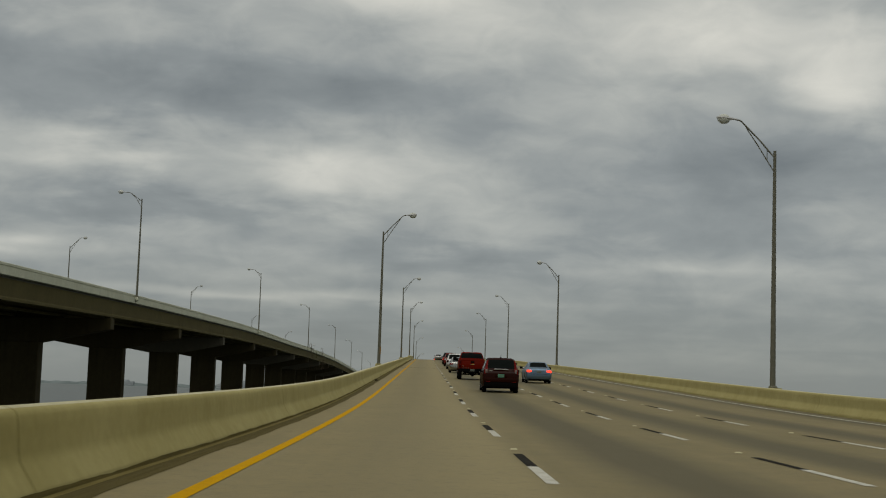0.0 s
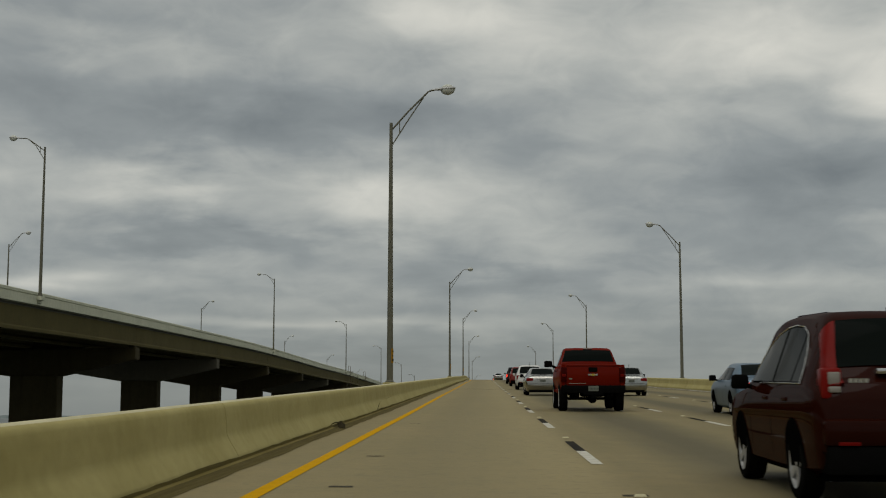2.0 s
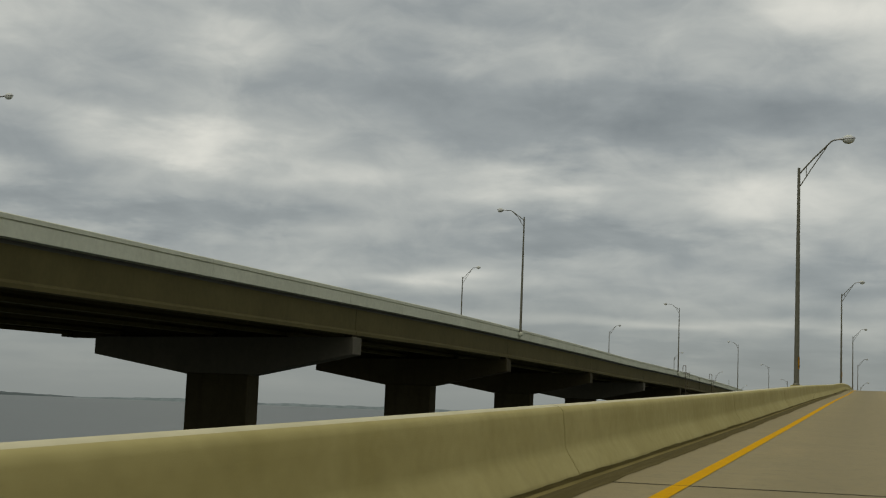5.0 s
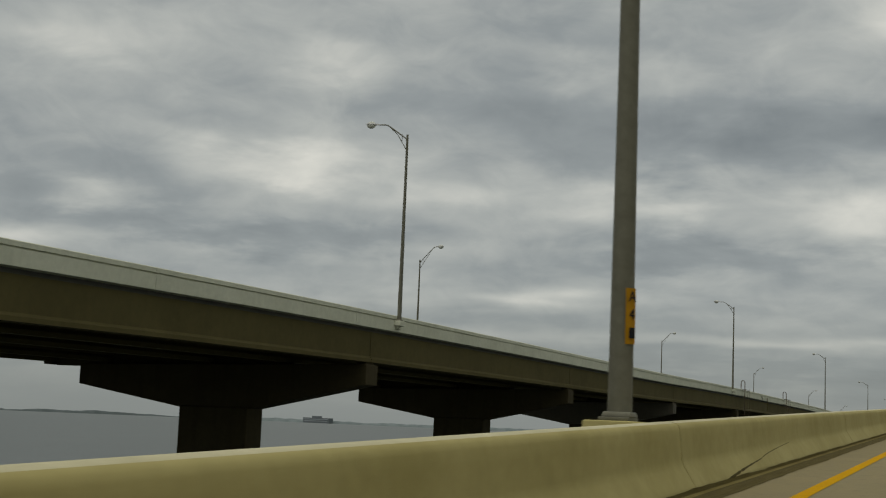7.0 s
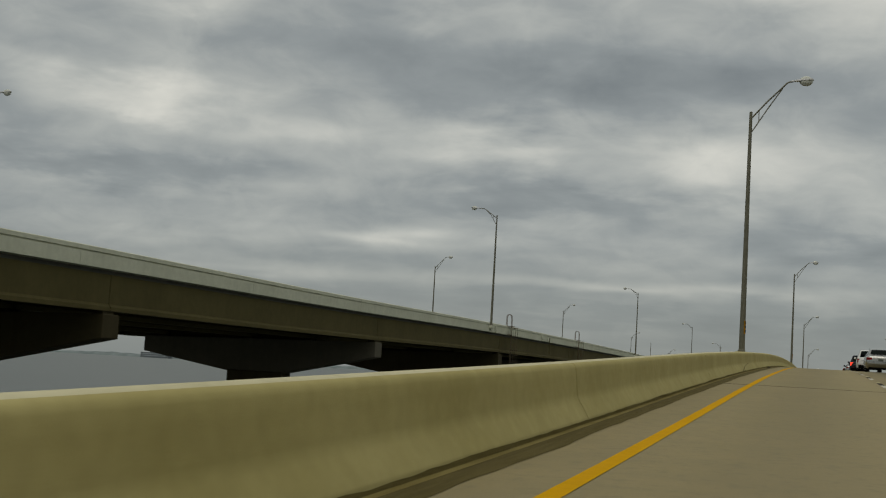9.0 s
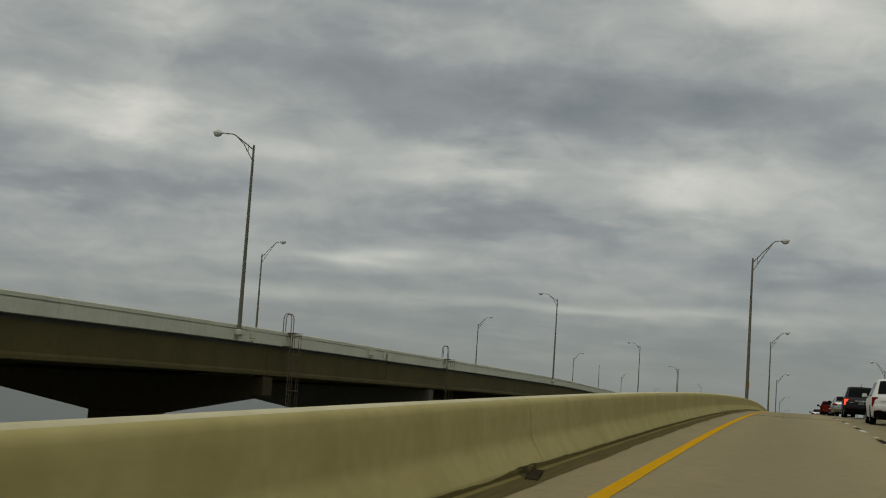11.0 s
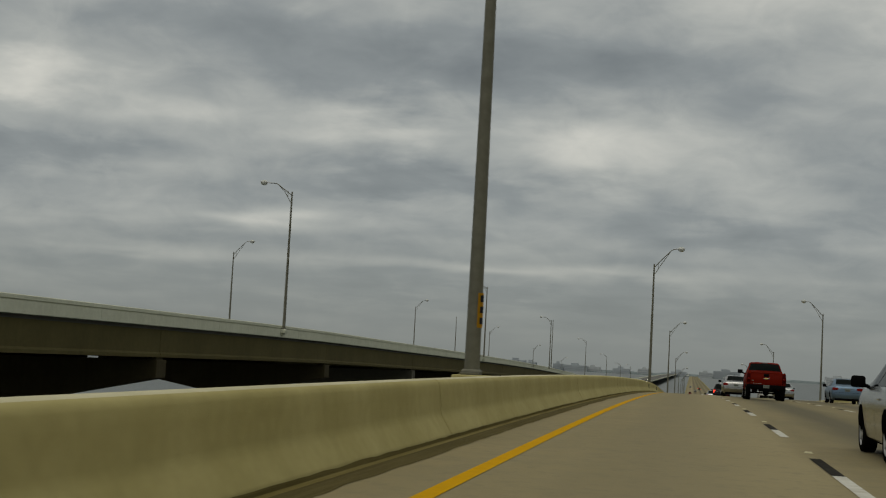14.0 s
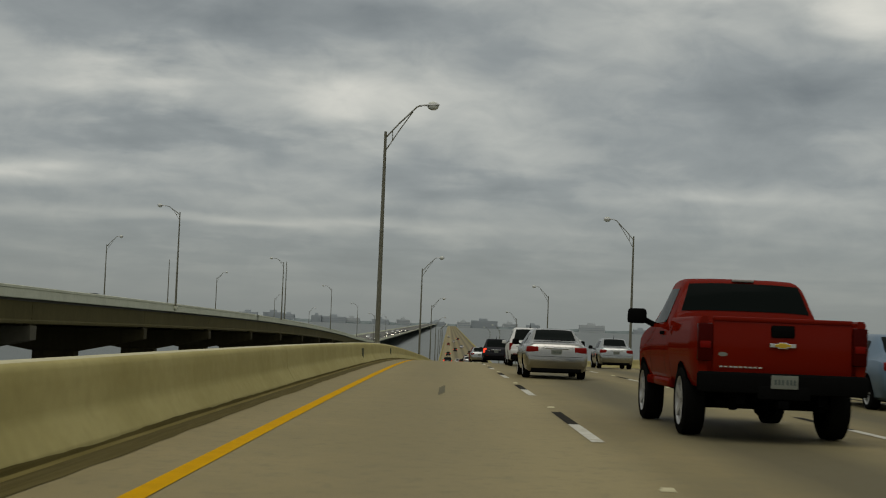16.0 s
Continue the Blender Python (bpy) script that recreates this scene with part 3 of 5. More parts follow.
# yellow number panels wrapped on the road side of four poles
def number_panel(post, words):
    bm = bmesh.new()
    rows = []
    for z in (0.8186, 1.4213):
        rows.append([bm.verts.new((0.1455 * math.cos(a), 0.1455 * math.sin(a), z)) for a in (radians(-62 + 12 * k) for k in range(6))])
    for k in range(5):
        bm.faces.new((rows[0][k], rows[0][k + 1], rows[1][k + 1], rows[1][k]))
    panel = part("number_panel", bm, SIGN, post, "yellow number strip", 60)
    for k, letter in enumerate(words):
        turn = radians(-32)
        if letter == "|":
            bm = bmesh.new()
            box(bm, -0.0398, 0.0398, -0.0045, 0.0, -0.0569, 0.0569)
            ob = part("mark", bm, INK, panel)
        else:
            cu = bpy.data.curves.new("letter", "FONT")
            cu.body, cu.size, cu.extrude, cu.align_x, cu.align_y = letter, 0.1649, 0.0023, "CENTER", "CENTER"
            tmp = bpy.data.objects.new("letter", cu)
            me = bpy.data.meshes.new_from_object(tmp)
            bpy.data.objects.remove(tmp)
            me.transform(Matrix.Rotation(radians(90), 4, "X"))
            me.materials.append(INK)
            ob = new("letter", me)
            ob.parent = panel
        ob.location = (0.1524 * math.cos(turn), 0.1524 * math.sin(turn), 1.3246 - 0.1933 * k)
        ob.rotation_euler = (0, 0, turn + math.pi / 2)


number_panel(posts[0], "A6|")
number_panel(posts[2], "A4|")
number_panel(posts[3], "A||")
number_panel(posts[4], "|||")

# ---------------------------------------------------------------- the other bridge
INNER, OUTER = -32.29, -56.90


def fall(x):
    """Cross slope of the other deck, down towards its far side."""
    return -0.021 * (INNER - x)


other = empty("other_bridge", "higher concrete girder bridge carrying the opposite traffic", "bridge", kind="structure")
bm = bmesh.new()
sweep(bm, [(INNER - 0.5117, -0.7049), (INNER - 0.5117, -1.1597), (OUTER + 0.5117, -1.1597 + fall(OUTER)), (OUTER + 0.5117, -0.7049 + fall(OUTER))], FAR, their_top)
part("deck_slab", bm, GREY_ROAD, other, "concrete deck slab")

for k in range(10, 58):
    for lane_x in (-40.2, -43.9, -47.6):
        y = 12.19 * k + 4.0
        bm = bmesh.new()
        sweep(bm, [(lane_x - 0.0853, fall(lane_x) - 0.6958), (lane_x + 0.0853, fall(lane_x) - 0.6958)], [y, y + 3.4678], their_top, closed=False)
        part("white_dash", bm, WHITE, other)
for lane_x, mat in ((INNER - 3.2973, WHITE), (OUTER + 3.5247, YELLOW)):
    bm = bmesh.new()
    sweep(bm, [(lane_x - 0.091, fall(lane_x) - 0.6958), (lane_x + 0.091, fall(lane_x) - 0.6958)], NEAR, their_top, closed=False)
    part("edge_line", bm, mat, other)


def parapet(x, s):
    def sec(e):
        return [(u, v + e) for u, v in ((x, -0.6595), (x, -0.0227), (x - s * 0.10, -0.018), (x - s * 0.10, 0.048), (x, 0.052), (x, 0.2501), (x - s * 0.0341, 0.2843), (x - s * 0.2729, 0.2843), (x - s * 0.307, 0.2501), (x - s * 0.5003, -0.6822), (x - s * 0.5003, -0.7277), (x, -0.7049))]
    y = 6.822
    while y < 728:
        bm = bmesh.new()
        sweep(bm, sec(fall(x)), [y + 0.0114, y + 6.9357, y + 13.8714, y + 21.2505], their_top)
        part("parapet", bm, PALE, other, "pale concrete parapet")
        y += 21.2619
    bm = bmesh.new()
    sweep(bm, sec(fall(x)), [v for v in FAR if v >= 728], their_top)
    part("parapet", bm, PALE, other)


parapet(INNER, 1)
parapet(OUTER, -1)
SPAN, FIRST = 43.3197, 242.8632 - 43.3197 * 5
# the channel spans are a little longer than the rest
piers = [FIRST + SPAN * k + (0.0 if k < 8 else 1.0233 if k == 8 else 2.274 if k == 9 else 3.6384) for k in range(27)]
CENTRE = -42.91
for a, b in zip(piers, piers[1:]):
    for gx in (INNER - 0.6254, INNER - 5.9124, INNER - 11.1426, OUTER + 5.9124, OUTER + 1.5918):
        bm = bmesh.new()
        if gx == INNER - 0.6254:
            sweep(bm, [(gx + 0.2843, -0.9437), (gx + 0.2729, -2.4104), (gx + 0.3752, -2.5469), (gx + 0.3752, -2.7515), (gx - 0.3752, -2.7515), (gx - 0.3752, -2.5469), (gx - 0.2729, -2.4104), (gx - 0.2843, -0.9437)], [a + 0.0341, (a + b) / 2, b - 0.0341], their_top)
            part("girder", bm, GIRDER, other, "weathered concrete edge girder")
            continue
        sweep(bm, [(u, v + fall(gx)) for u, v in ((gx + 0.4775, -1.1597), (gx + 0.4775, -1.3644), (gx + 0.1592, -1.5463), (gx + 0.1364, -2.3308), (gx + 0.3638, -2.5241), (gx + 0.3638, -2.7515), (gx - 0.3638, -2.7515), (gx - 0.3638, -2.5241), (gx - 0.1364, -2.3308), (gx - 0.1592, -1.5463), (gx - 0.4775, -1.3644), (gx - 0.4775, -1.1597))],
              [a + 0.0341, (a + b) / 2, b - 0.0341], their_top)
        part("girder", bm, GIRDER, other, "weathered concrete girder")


def pier(y, mat):
    bm = bmesh.new()
    for a, b in ((INNER - 6.3, INNER - 10.7), (INNER - 11.6, OUTER + 6.3), (OUTER + 5.5, OUTER + 2.0)):
        box(bm, b, a, -0.12, 0.12, fall(b) - 2.98, -1.3)
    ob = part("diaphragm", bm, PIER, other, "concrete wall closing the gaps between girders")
    ob.location = (0, y, their_top(y))
    top = their_top(y) - 2.92
    p = empty("bridge_pier", "weathered concrete hammerhead pier standing in the bay", "bridge pier", "piers of the other bridge", at=(CENTRE, y, 0))
    bm = bmesh.new()
    shape = [(-9.6645, -0.42), (10.4604, 0), (10.4604, -1.20), (2.7288, -2.88), (-2.0466, -2.93), (-9.6645, -1.68)]
    for t in (-0.8528, 0.8528):
        [bm.verts.new((x, t, z + top)) for x, z in shape]
    bm.verts.ensure_lookup_table()
    n = len(shape)
    bm.faces.new(bm.verts[0:n]), bm.faces.new(bm.verts[n:2 * n])
    for k in range(n):
        bm.faces.new((bm.verts[k], bm.verts[(k + 1) % n], bm.verts[n + (k + 1) % n], bm.verts[n + k]))
    bmesh.ops.bevel(bm, geom=bm.edges[:], offset=0.0341, segments=1, affect="EDGES")
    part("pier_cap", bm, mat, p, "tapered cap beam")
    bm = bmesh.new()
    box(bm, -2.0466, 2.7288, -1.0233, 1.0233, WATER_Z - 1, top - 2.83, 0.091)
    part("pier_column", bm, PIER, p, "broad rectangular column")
    for gx in (INNER - 0.6254, INNER - 5.9124, INNER - 11.1426, OUTER + 5.9124, OUTER + 1.5918):
        bm = bmesh.new()
        box(bm, gx - 0.2843 - CENTRE, gx + 0.2843 - CENTRE, -0.5685, 0.5685, top + fall(gx) - 0.01, top + fall(gx) + 0.17)
        part("bearing_block", bm, PIER, p)


for y in (166.9116, 289.2528, 411.9351, 533.253, 651.7284):
    bm = bmesh.new()
    box(bm, INNER - 0.0682, INNER + 0.3866, -0.3979, 0.3979, -0.3638, -0.0341, 0.0341, (1.0, 1.0))
    box(bm, INNER - 0.0455, INNER + 0.2274, -0.2274, 0.2274, -0.5685, -0.3638, 0.0341)
    ob = part("lamp_bracket", bm, PALE, other, "concrete lamp bracket")
    ob.location = (0, y, their_top(y))

# four caps carry the painted skylight tone, the rest the dark pier tone
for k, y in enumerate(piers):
    pier(y, SKYLIT_CAP if k in (5, 8, 10, 13) else PIER)

# access ladders over the parapet, with walk-through hoops and a cage
def access_ladder(y):
    z = their_top(y) + 0.2843
    ladder = empty("access_ladder", "rusty steel access ladder hooked over the parapet", "ladder", "ladders on the other bridge", at=(INNER, y, z))
    for dy in (-0.2274, 0.2274):
        bm = bmesh.new()
        tube(bm, [(-0.1137, dy, -0.1137), (-0.1137, dy, 0.9096), (-0.0682, dy, 1.137), (0.0682, dy, 1.2734), (0.2501, dy, 1.2734), (0.4093, dy, 1.137), (0.4548, dy, 0.9096), (0.4548, dy, -5.9124)], 0.0318, 8)
        part("rail", bm, RUST, ladder, "", 40)
    for k in range(17):
        bm = bmesh.new()
        tube(bm, [(0.4548, -0.2274, -0.1137 - 0.3411 * k), (0.4548, 0.2274, -0.1137 - 0.3411 * k)], 0.0182, 6)
        part("rung", bm, RUST, ladder)
    for k in range(5):
        bm = bmesh.new()
        tube(bm, [(0.4548, -0.2501, -0.2274 - 1.2507 * k), (0.8528, -0.3866, -0.2274 - 1.2507 * k), (1.137, -0.2274, -0.2274 - 1.2507 * k), (1.137, 0.2274, -0.2274 - 1.2507 * k), (0.8528, 0.3866, -0.2274 - 1.2507 * k), (0.4548, 0.2501, -0.2274 - 1.2507 * k)], 0.0227, 6)
        part("cage_hoop", bm, RUST, ladder)
    for x, dy in ((0.8528, -0.4434), (1.1597, 0.0), (0.8528, 0.4434)):
        bm = bmesh.new()
        tube(bm, [(x, dy, 0.0), (x, dy, -5.3439)], 0.0182, 6)
        part("cage_bar", bm, RUST, ladder)
    bm = bmesh.new()
    box(bm, 0.0, 0.5685, 0.3411, 1.0801, -0.0682, 0.0, 0.0114)
    box(bm, 0.0, 0.4775, -0.3411, 0.3411, -1.0006, -0.9437, 0.0114)
    part("step_plate", bm, RUST, ladder, "small steel step plate")


def rusty(n, where):
    a = n.noise(where, 5, 5, 0.65)
    col = n.mix(n.ramp(a, (0.4, grey(0)), (0.62, grey(1))), (0.13, 0.118, 0.085, 1), (0.13, 0.085, 0.05, 1))
    return dict(Base_Color=col, Roughness=0.8, Metallic=0.2)


RUST = material("rusty_steel", rusty)
access_ladder(420.69)
access_ladder(466.5111)
# drain outlets and patched blocks on the parapet between the ladders
for y, wide in ((441.156, 0.7959), (445.0218, 0.2274), (414.5502, 0.3979)):
    bm = bmesh.new()
    box(bm, INNER - 0.0227, INNER + 0.1364, -wide, wide, -0.4548, -0.0227, 0.0227)
    tube(bm, [(INNER + 0.0569, -wide * 0.9096, -0.7049), (INNER + 0.2047, -wide * 0.9096, -0.5685)], 0.0682, 8)
    ob = part("drain_block", bm, PALE, other, "patched concrete block with a drain outlet")
    ob.location = (0, y, their_top(y))
bm = bmesh.new()
tube(bm, [(INNER + 0.1364, 0, -0.1137), (INNER + 0.1478, 0, -2.274)], 0.0512, 8)
ob = part("drain_pipe", bm, GIRDER, other, "rust-streaked drain pipe")
ob.location = (0, 445.704, their_top(445.704))
# inspection walkway beside the channel pier
walkway = empty("inspection_walkway", "dark steel inspection walkway with a post railing under the bridge", "walkway")


def rail_z(x):
    return 7.92 + 1.31 * (x + 51.4) / 19.9


bm = bmesh.new()
rows = [[bm.verts.new((x, y, rail_z(x) + z)) for y, z in ((462.6453, -1.5008), (463.7823, -1.5008), (463.7823, -1.3871), (462.6453, -1.3871))] for x in (-41.21, -31.66)]
for k in range(4):
    bm.faces.new((rows[0][k], rows[0][(k + 1) % 4], rows[1][(k + 1) % 4], rows[1][k]))
bm.faces.new(rows[0]), bm.faces.new(rows[1])
part("grating", bm, RUST, walkway)
for k in range(13):
    bm = bmesh.new()
    x = -41.09 + 0.773 * k
    tube(bm, [(x, 463.6686, rail_z(x) - 1.3871), (x + (0.2274 if k > 10 else 0), 463.6686, rail_z(x))], 0.0512, 6)
    part("railing_post", bm, RUST, walkway)
bm = bmesh.new()
tube(bm, [(-41.21, 463.67, rail_z(-41.21)), (-31.66, 463.67, rail_z(-31.66))], 0.034, 6)
part("handrail", bm, RUST, walkway)
# two bare poles facing each other across the other bridge
bm = bmesh.new()
tube(bm, [(0, 0, 0), (0, 0, 12.05)], [0.136, 0.068], 10)
pole = thing("bare_pole", bm, STEEL, "bare grey steel pole on the other bridge's parapet", "pole", "bare poles on the other bridge", sharp=40)
pole.location = (-56.95, 770.6, their_top(770.6) + 0.27 + fall(OUTER))
copy_thing(pole, pose(INNER - 0.15, 770.6, their_top(770.6) + 0.27))

# ---------------------------------------------------------------- far shore
def shore(name, x0, x1, y0, y1, high, seed, mat, label):
    bm = bmesh.new()
    n = 420
    last = None
    for i in range(n + 1):
        s = i / n
        x, y = x0 + (x1 - x0) * s, y0 + (y1 - y0) * s
        h = high * (0.62 + 0.45 * noise.noise((seed, s * 9, 0)) + 0.25 * noise.noise((seed, s * 45, 3)) + 0.2 * noise.noise((seed, s * 170, 5)))
        h *= min(1, s * 12, (1 - s) * 12) * 0.8 + 0.2
        d = Vector((y1 - y0, x0 - x1, 0)).normalized()
        ring = [bm.verts.new((x + d.x * q, y + d.y * q, WATER_Z + z)) for q, z in ((0, 0), (2, 1.2), (9, max(h * 0.7, 1.4)), (22, max(h, 1.5)), (60, max(h * 0.8, 1.4)), (62, 0))]
        if last:
            for k in range(5):
                bm.faces.new((last[k], last[k + 1], ring[k + 1], ring[k]))
        last = ring
    thing(name, bm, mat, label, "shore", kind="structure", sharp=60)


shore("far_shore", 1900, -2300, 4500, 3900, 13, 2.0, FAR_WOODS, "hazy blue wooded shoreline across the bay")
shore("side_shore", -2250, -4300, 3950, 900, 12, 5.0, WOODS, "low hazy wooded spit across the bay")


# building colour with the bay's haze painted in as a pale grey
def hazy(tone):
    def build(n, where):
        a = n.noise(where, 0.05, 3, 0.6)
        return dict(Base_Color=n.mix(a, (*tone, 1), tuple(c * 0.8 for c in tone) + (1,)), Roughness=1.0)
    return build


TOWER = (material("haze_tinted_grey_building", hazy((0.38, 0.41, 0.42))), material("haze_tinted_pale_building", hazy((0.45, 0.47, 0.465))), material("haze_tinted_dark_building", hazy((0.34, 0.37, 0.38))))
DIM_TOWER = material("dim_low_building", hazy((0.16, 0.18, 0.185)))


def building(x, y, wide, high, mat, label):
    bm = bmesh.new()
    box(bm, -wide / 2, wide / 2, -14, 14, -1, high)
    b = empty("building", label, "building", "skyline across the bay", at=(x, y, WATER_Z))
    part("wall", bm, mat, b)
    bm = bmesh.new()
    box(bm, -wide * 0.2, wide * 0.12, -6, 6, high, high + 4 + 0.08 * high)
    part("roof_block", bm, mat, b)
    bm = bmesh.new()
    for k in range(1, int(high / 5)):
        box(bm, -wide * 0.46, wide * 0.46, -14.3, -14.0, k * 5.0, k * 5.0 + 1.8)
    part("window_band", bm, TOWER[2], b)


rnd = random.Random(4)
SKYLINE = [(-640, 42, 26), (-590, 30, 20), (-520, 46, 34), (-455, 52, 38), (-420, 30, 30), (-345, 26, 30), (-300, 60, 26), (-255, 40, 22), (-180, 44, 20), (-120, 36, 24), (-30, 40, 20), (40, 36, 24), (95, 70, 36), (165, 40, 24), (225, 36, 20), (385, 68, 33), (520, 40, 18), (640, 44, 22), (-760, 36, 22), (-860, 40, 18)]
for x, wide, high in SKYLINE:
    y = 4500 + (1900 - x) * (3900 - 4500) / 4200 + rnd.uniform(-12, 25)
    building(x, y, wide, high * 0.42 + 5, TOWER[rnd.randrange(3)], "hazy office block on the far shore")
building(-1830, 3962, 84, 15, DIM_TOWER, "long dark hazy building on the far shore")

# ---------------------------------------------------------------- vehicles
def paint(tone, metal=0.0, rough=0.35):
    def build(n, where):
        dust = n.noise(where, 2.2, 4, 0.6)
        low = n.ramp(dust, (0.45, grey(0)), (0.75, grey(0.3)))
        col = n.mix(low, (*tone, 1), tuple(0.85 * c + 0.003 for c in tone) + (1,))
        return dict(Base_Color=col, Roughness=rough, Metallic=metal, Coat_Weight=0.14, Coat_Roughness=0.03, Specular_IOR_Level=0.0)
    return build


RED = material("bright_red_paint", paint((0.125, 0.0065, 0.0018)))
MAROON = material("dark_maroon_paint", paint((0.019, 0.0036, 0.0016)))
SILVER = material("silver_paint", paint((0.33, 0.322, 0.295), 1.0, 0.22))
PALE_SILVER = material("pale_silver_paint", paint((0.35, 0.355, 0.335), 1.0, 0.24))
VAN_WHITE = material("white_car_paint", paint((0.55, 0.55, 0.52)))
BLUE = material("steel_blue_paint", paint((0.12, 0.175, 0.23), 0.6, 0.32))
DARK = material("black_car_paint", paint((0.018, 0.018, 0.02)))
BRICK_RED = material("dull_red_paint", paint((0.16, 0.03, 0.025)))
TINT = material("dark_window_glass", plain((0.006, 0.008, 0.007), 0.05, 0.0, 0.0, 0.0, 0.3, 1.07))
RUBBER = material("tyre_rubber", plain((0.007, 0.007, 0.0065), 0.9, shine=0.0))
TRIM = material("black_plastic_trim", plain((0.005, 0.005, 0.0047), 0.75, shine=0.0))
CHROME = material("chrome", plain((0.62, 0.62, 0.60), 0.18, 1.0, 0.05))
ALLOY = material("alloy_wheel", plain((0.36, 0.36, 0.35), 0.45, 0.6))
RED_LENS = material("red_lamp_lens", plain((0.14, 0.005, 0.003), 0.3, 0.0, 0.1, 0.0, 0.06))
DEEP_LENS = material("deep_red_lamp_lens", plain((0.042, 0.002, 0.001), 0.25, 0.0, 0.1, 0.0, 0.04))
CLEAR_LENS = material("clear_lamp_lens", plain((0.24, 0.225, 0.20), 0.25, 0.0, 0.1, 0.1))
PLATE = material("licence_plate_white", plain((0.16, 0.17, 0.14), 0.5))
PLATE_INK = material("plate_mark_ink", plain((0.07, 0.085, 0.075), 0.6))
PLATE_GREEN = material("licence_plate_green", plain((0.10, 0.26, 0.17), 0.5))
GOLD = material("gold_badge", plain((0.55, 0.36, 0.04), 0.3, 0.6))
UNDER = material("underbody_black", plain((0.003, 0.003, 0.003), 0.9, shine=0.0))


def glowing(tone, power):
    m = bpy.data.materials.new("lit_lamp")
    m.use_nodes = True
    n = Nodes(m.node_tree)
    s = n.add("ShaderNodeBsdfPrincipled", {}, Base_Color=(*tone, 1), Roughness=0.2, Emission_Color=(*tone, 1), Emission_Strength=power)
    n.add("ShaderNodeOutputMaterial", {}, Surface=s.outputs[0])
    return m


BRAKE = glowing((0.95, 0.05, 0.02), 1.6)
BEAM = glowing((1.0, 0.92, 0.75), 9.0)


def smooth_at(y, ys, vs):
    """A curve through the stations that never overshoots them."""
    if y <= ys[0] or y >= ys[-1]:
        return float(vs[0] if y <= ys[0] else vs[-1])
    h, d = np.diff(ys), np.diff(vs) / np.diff(ys)

    def slope(i):
        if i == 0 or i == len(ys) - 1:
            return d[0] if i == 0 else d[-1]
        a, b = d[i - 1], d[i]
        return 0.0 if a * b <= 0 else 2 * a * b / (a + b)
    i = int(np.searchsorted(ys, y)) - 1
    s = (y - ys[i]) / h[i]
    return float((2 * s**3 - 3 * s**2 + 1) * vs[i] + (s**3 - 2 * s**2 + s) * h[i] * slope(i)
                 + (3 * s**2 - 2 * s**3) * vs[i + 1] + (s**3 - s**2) * h[i] * slope(i + 1))


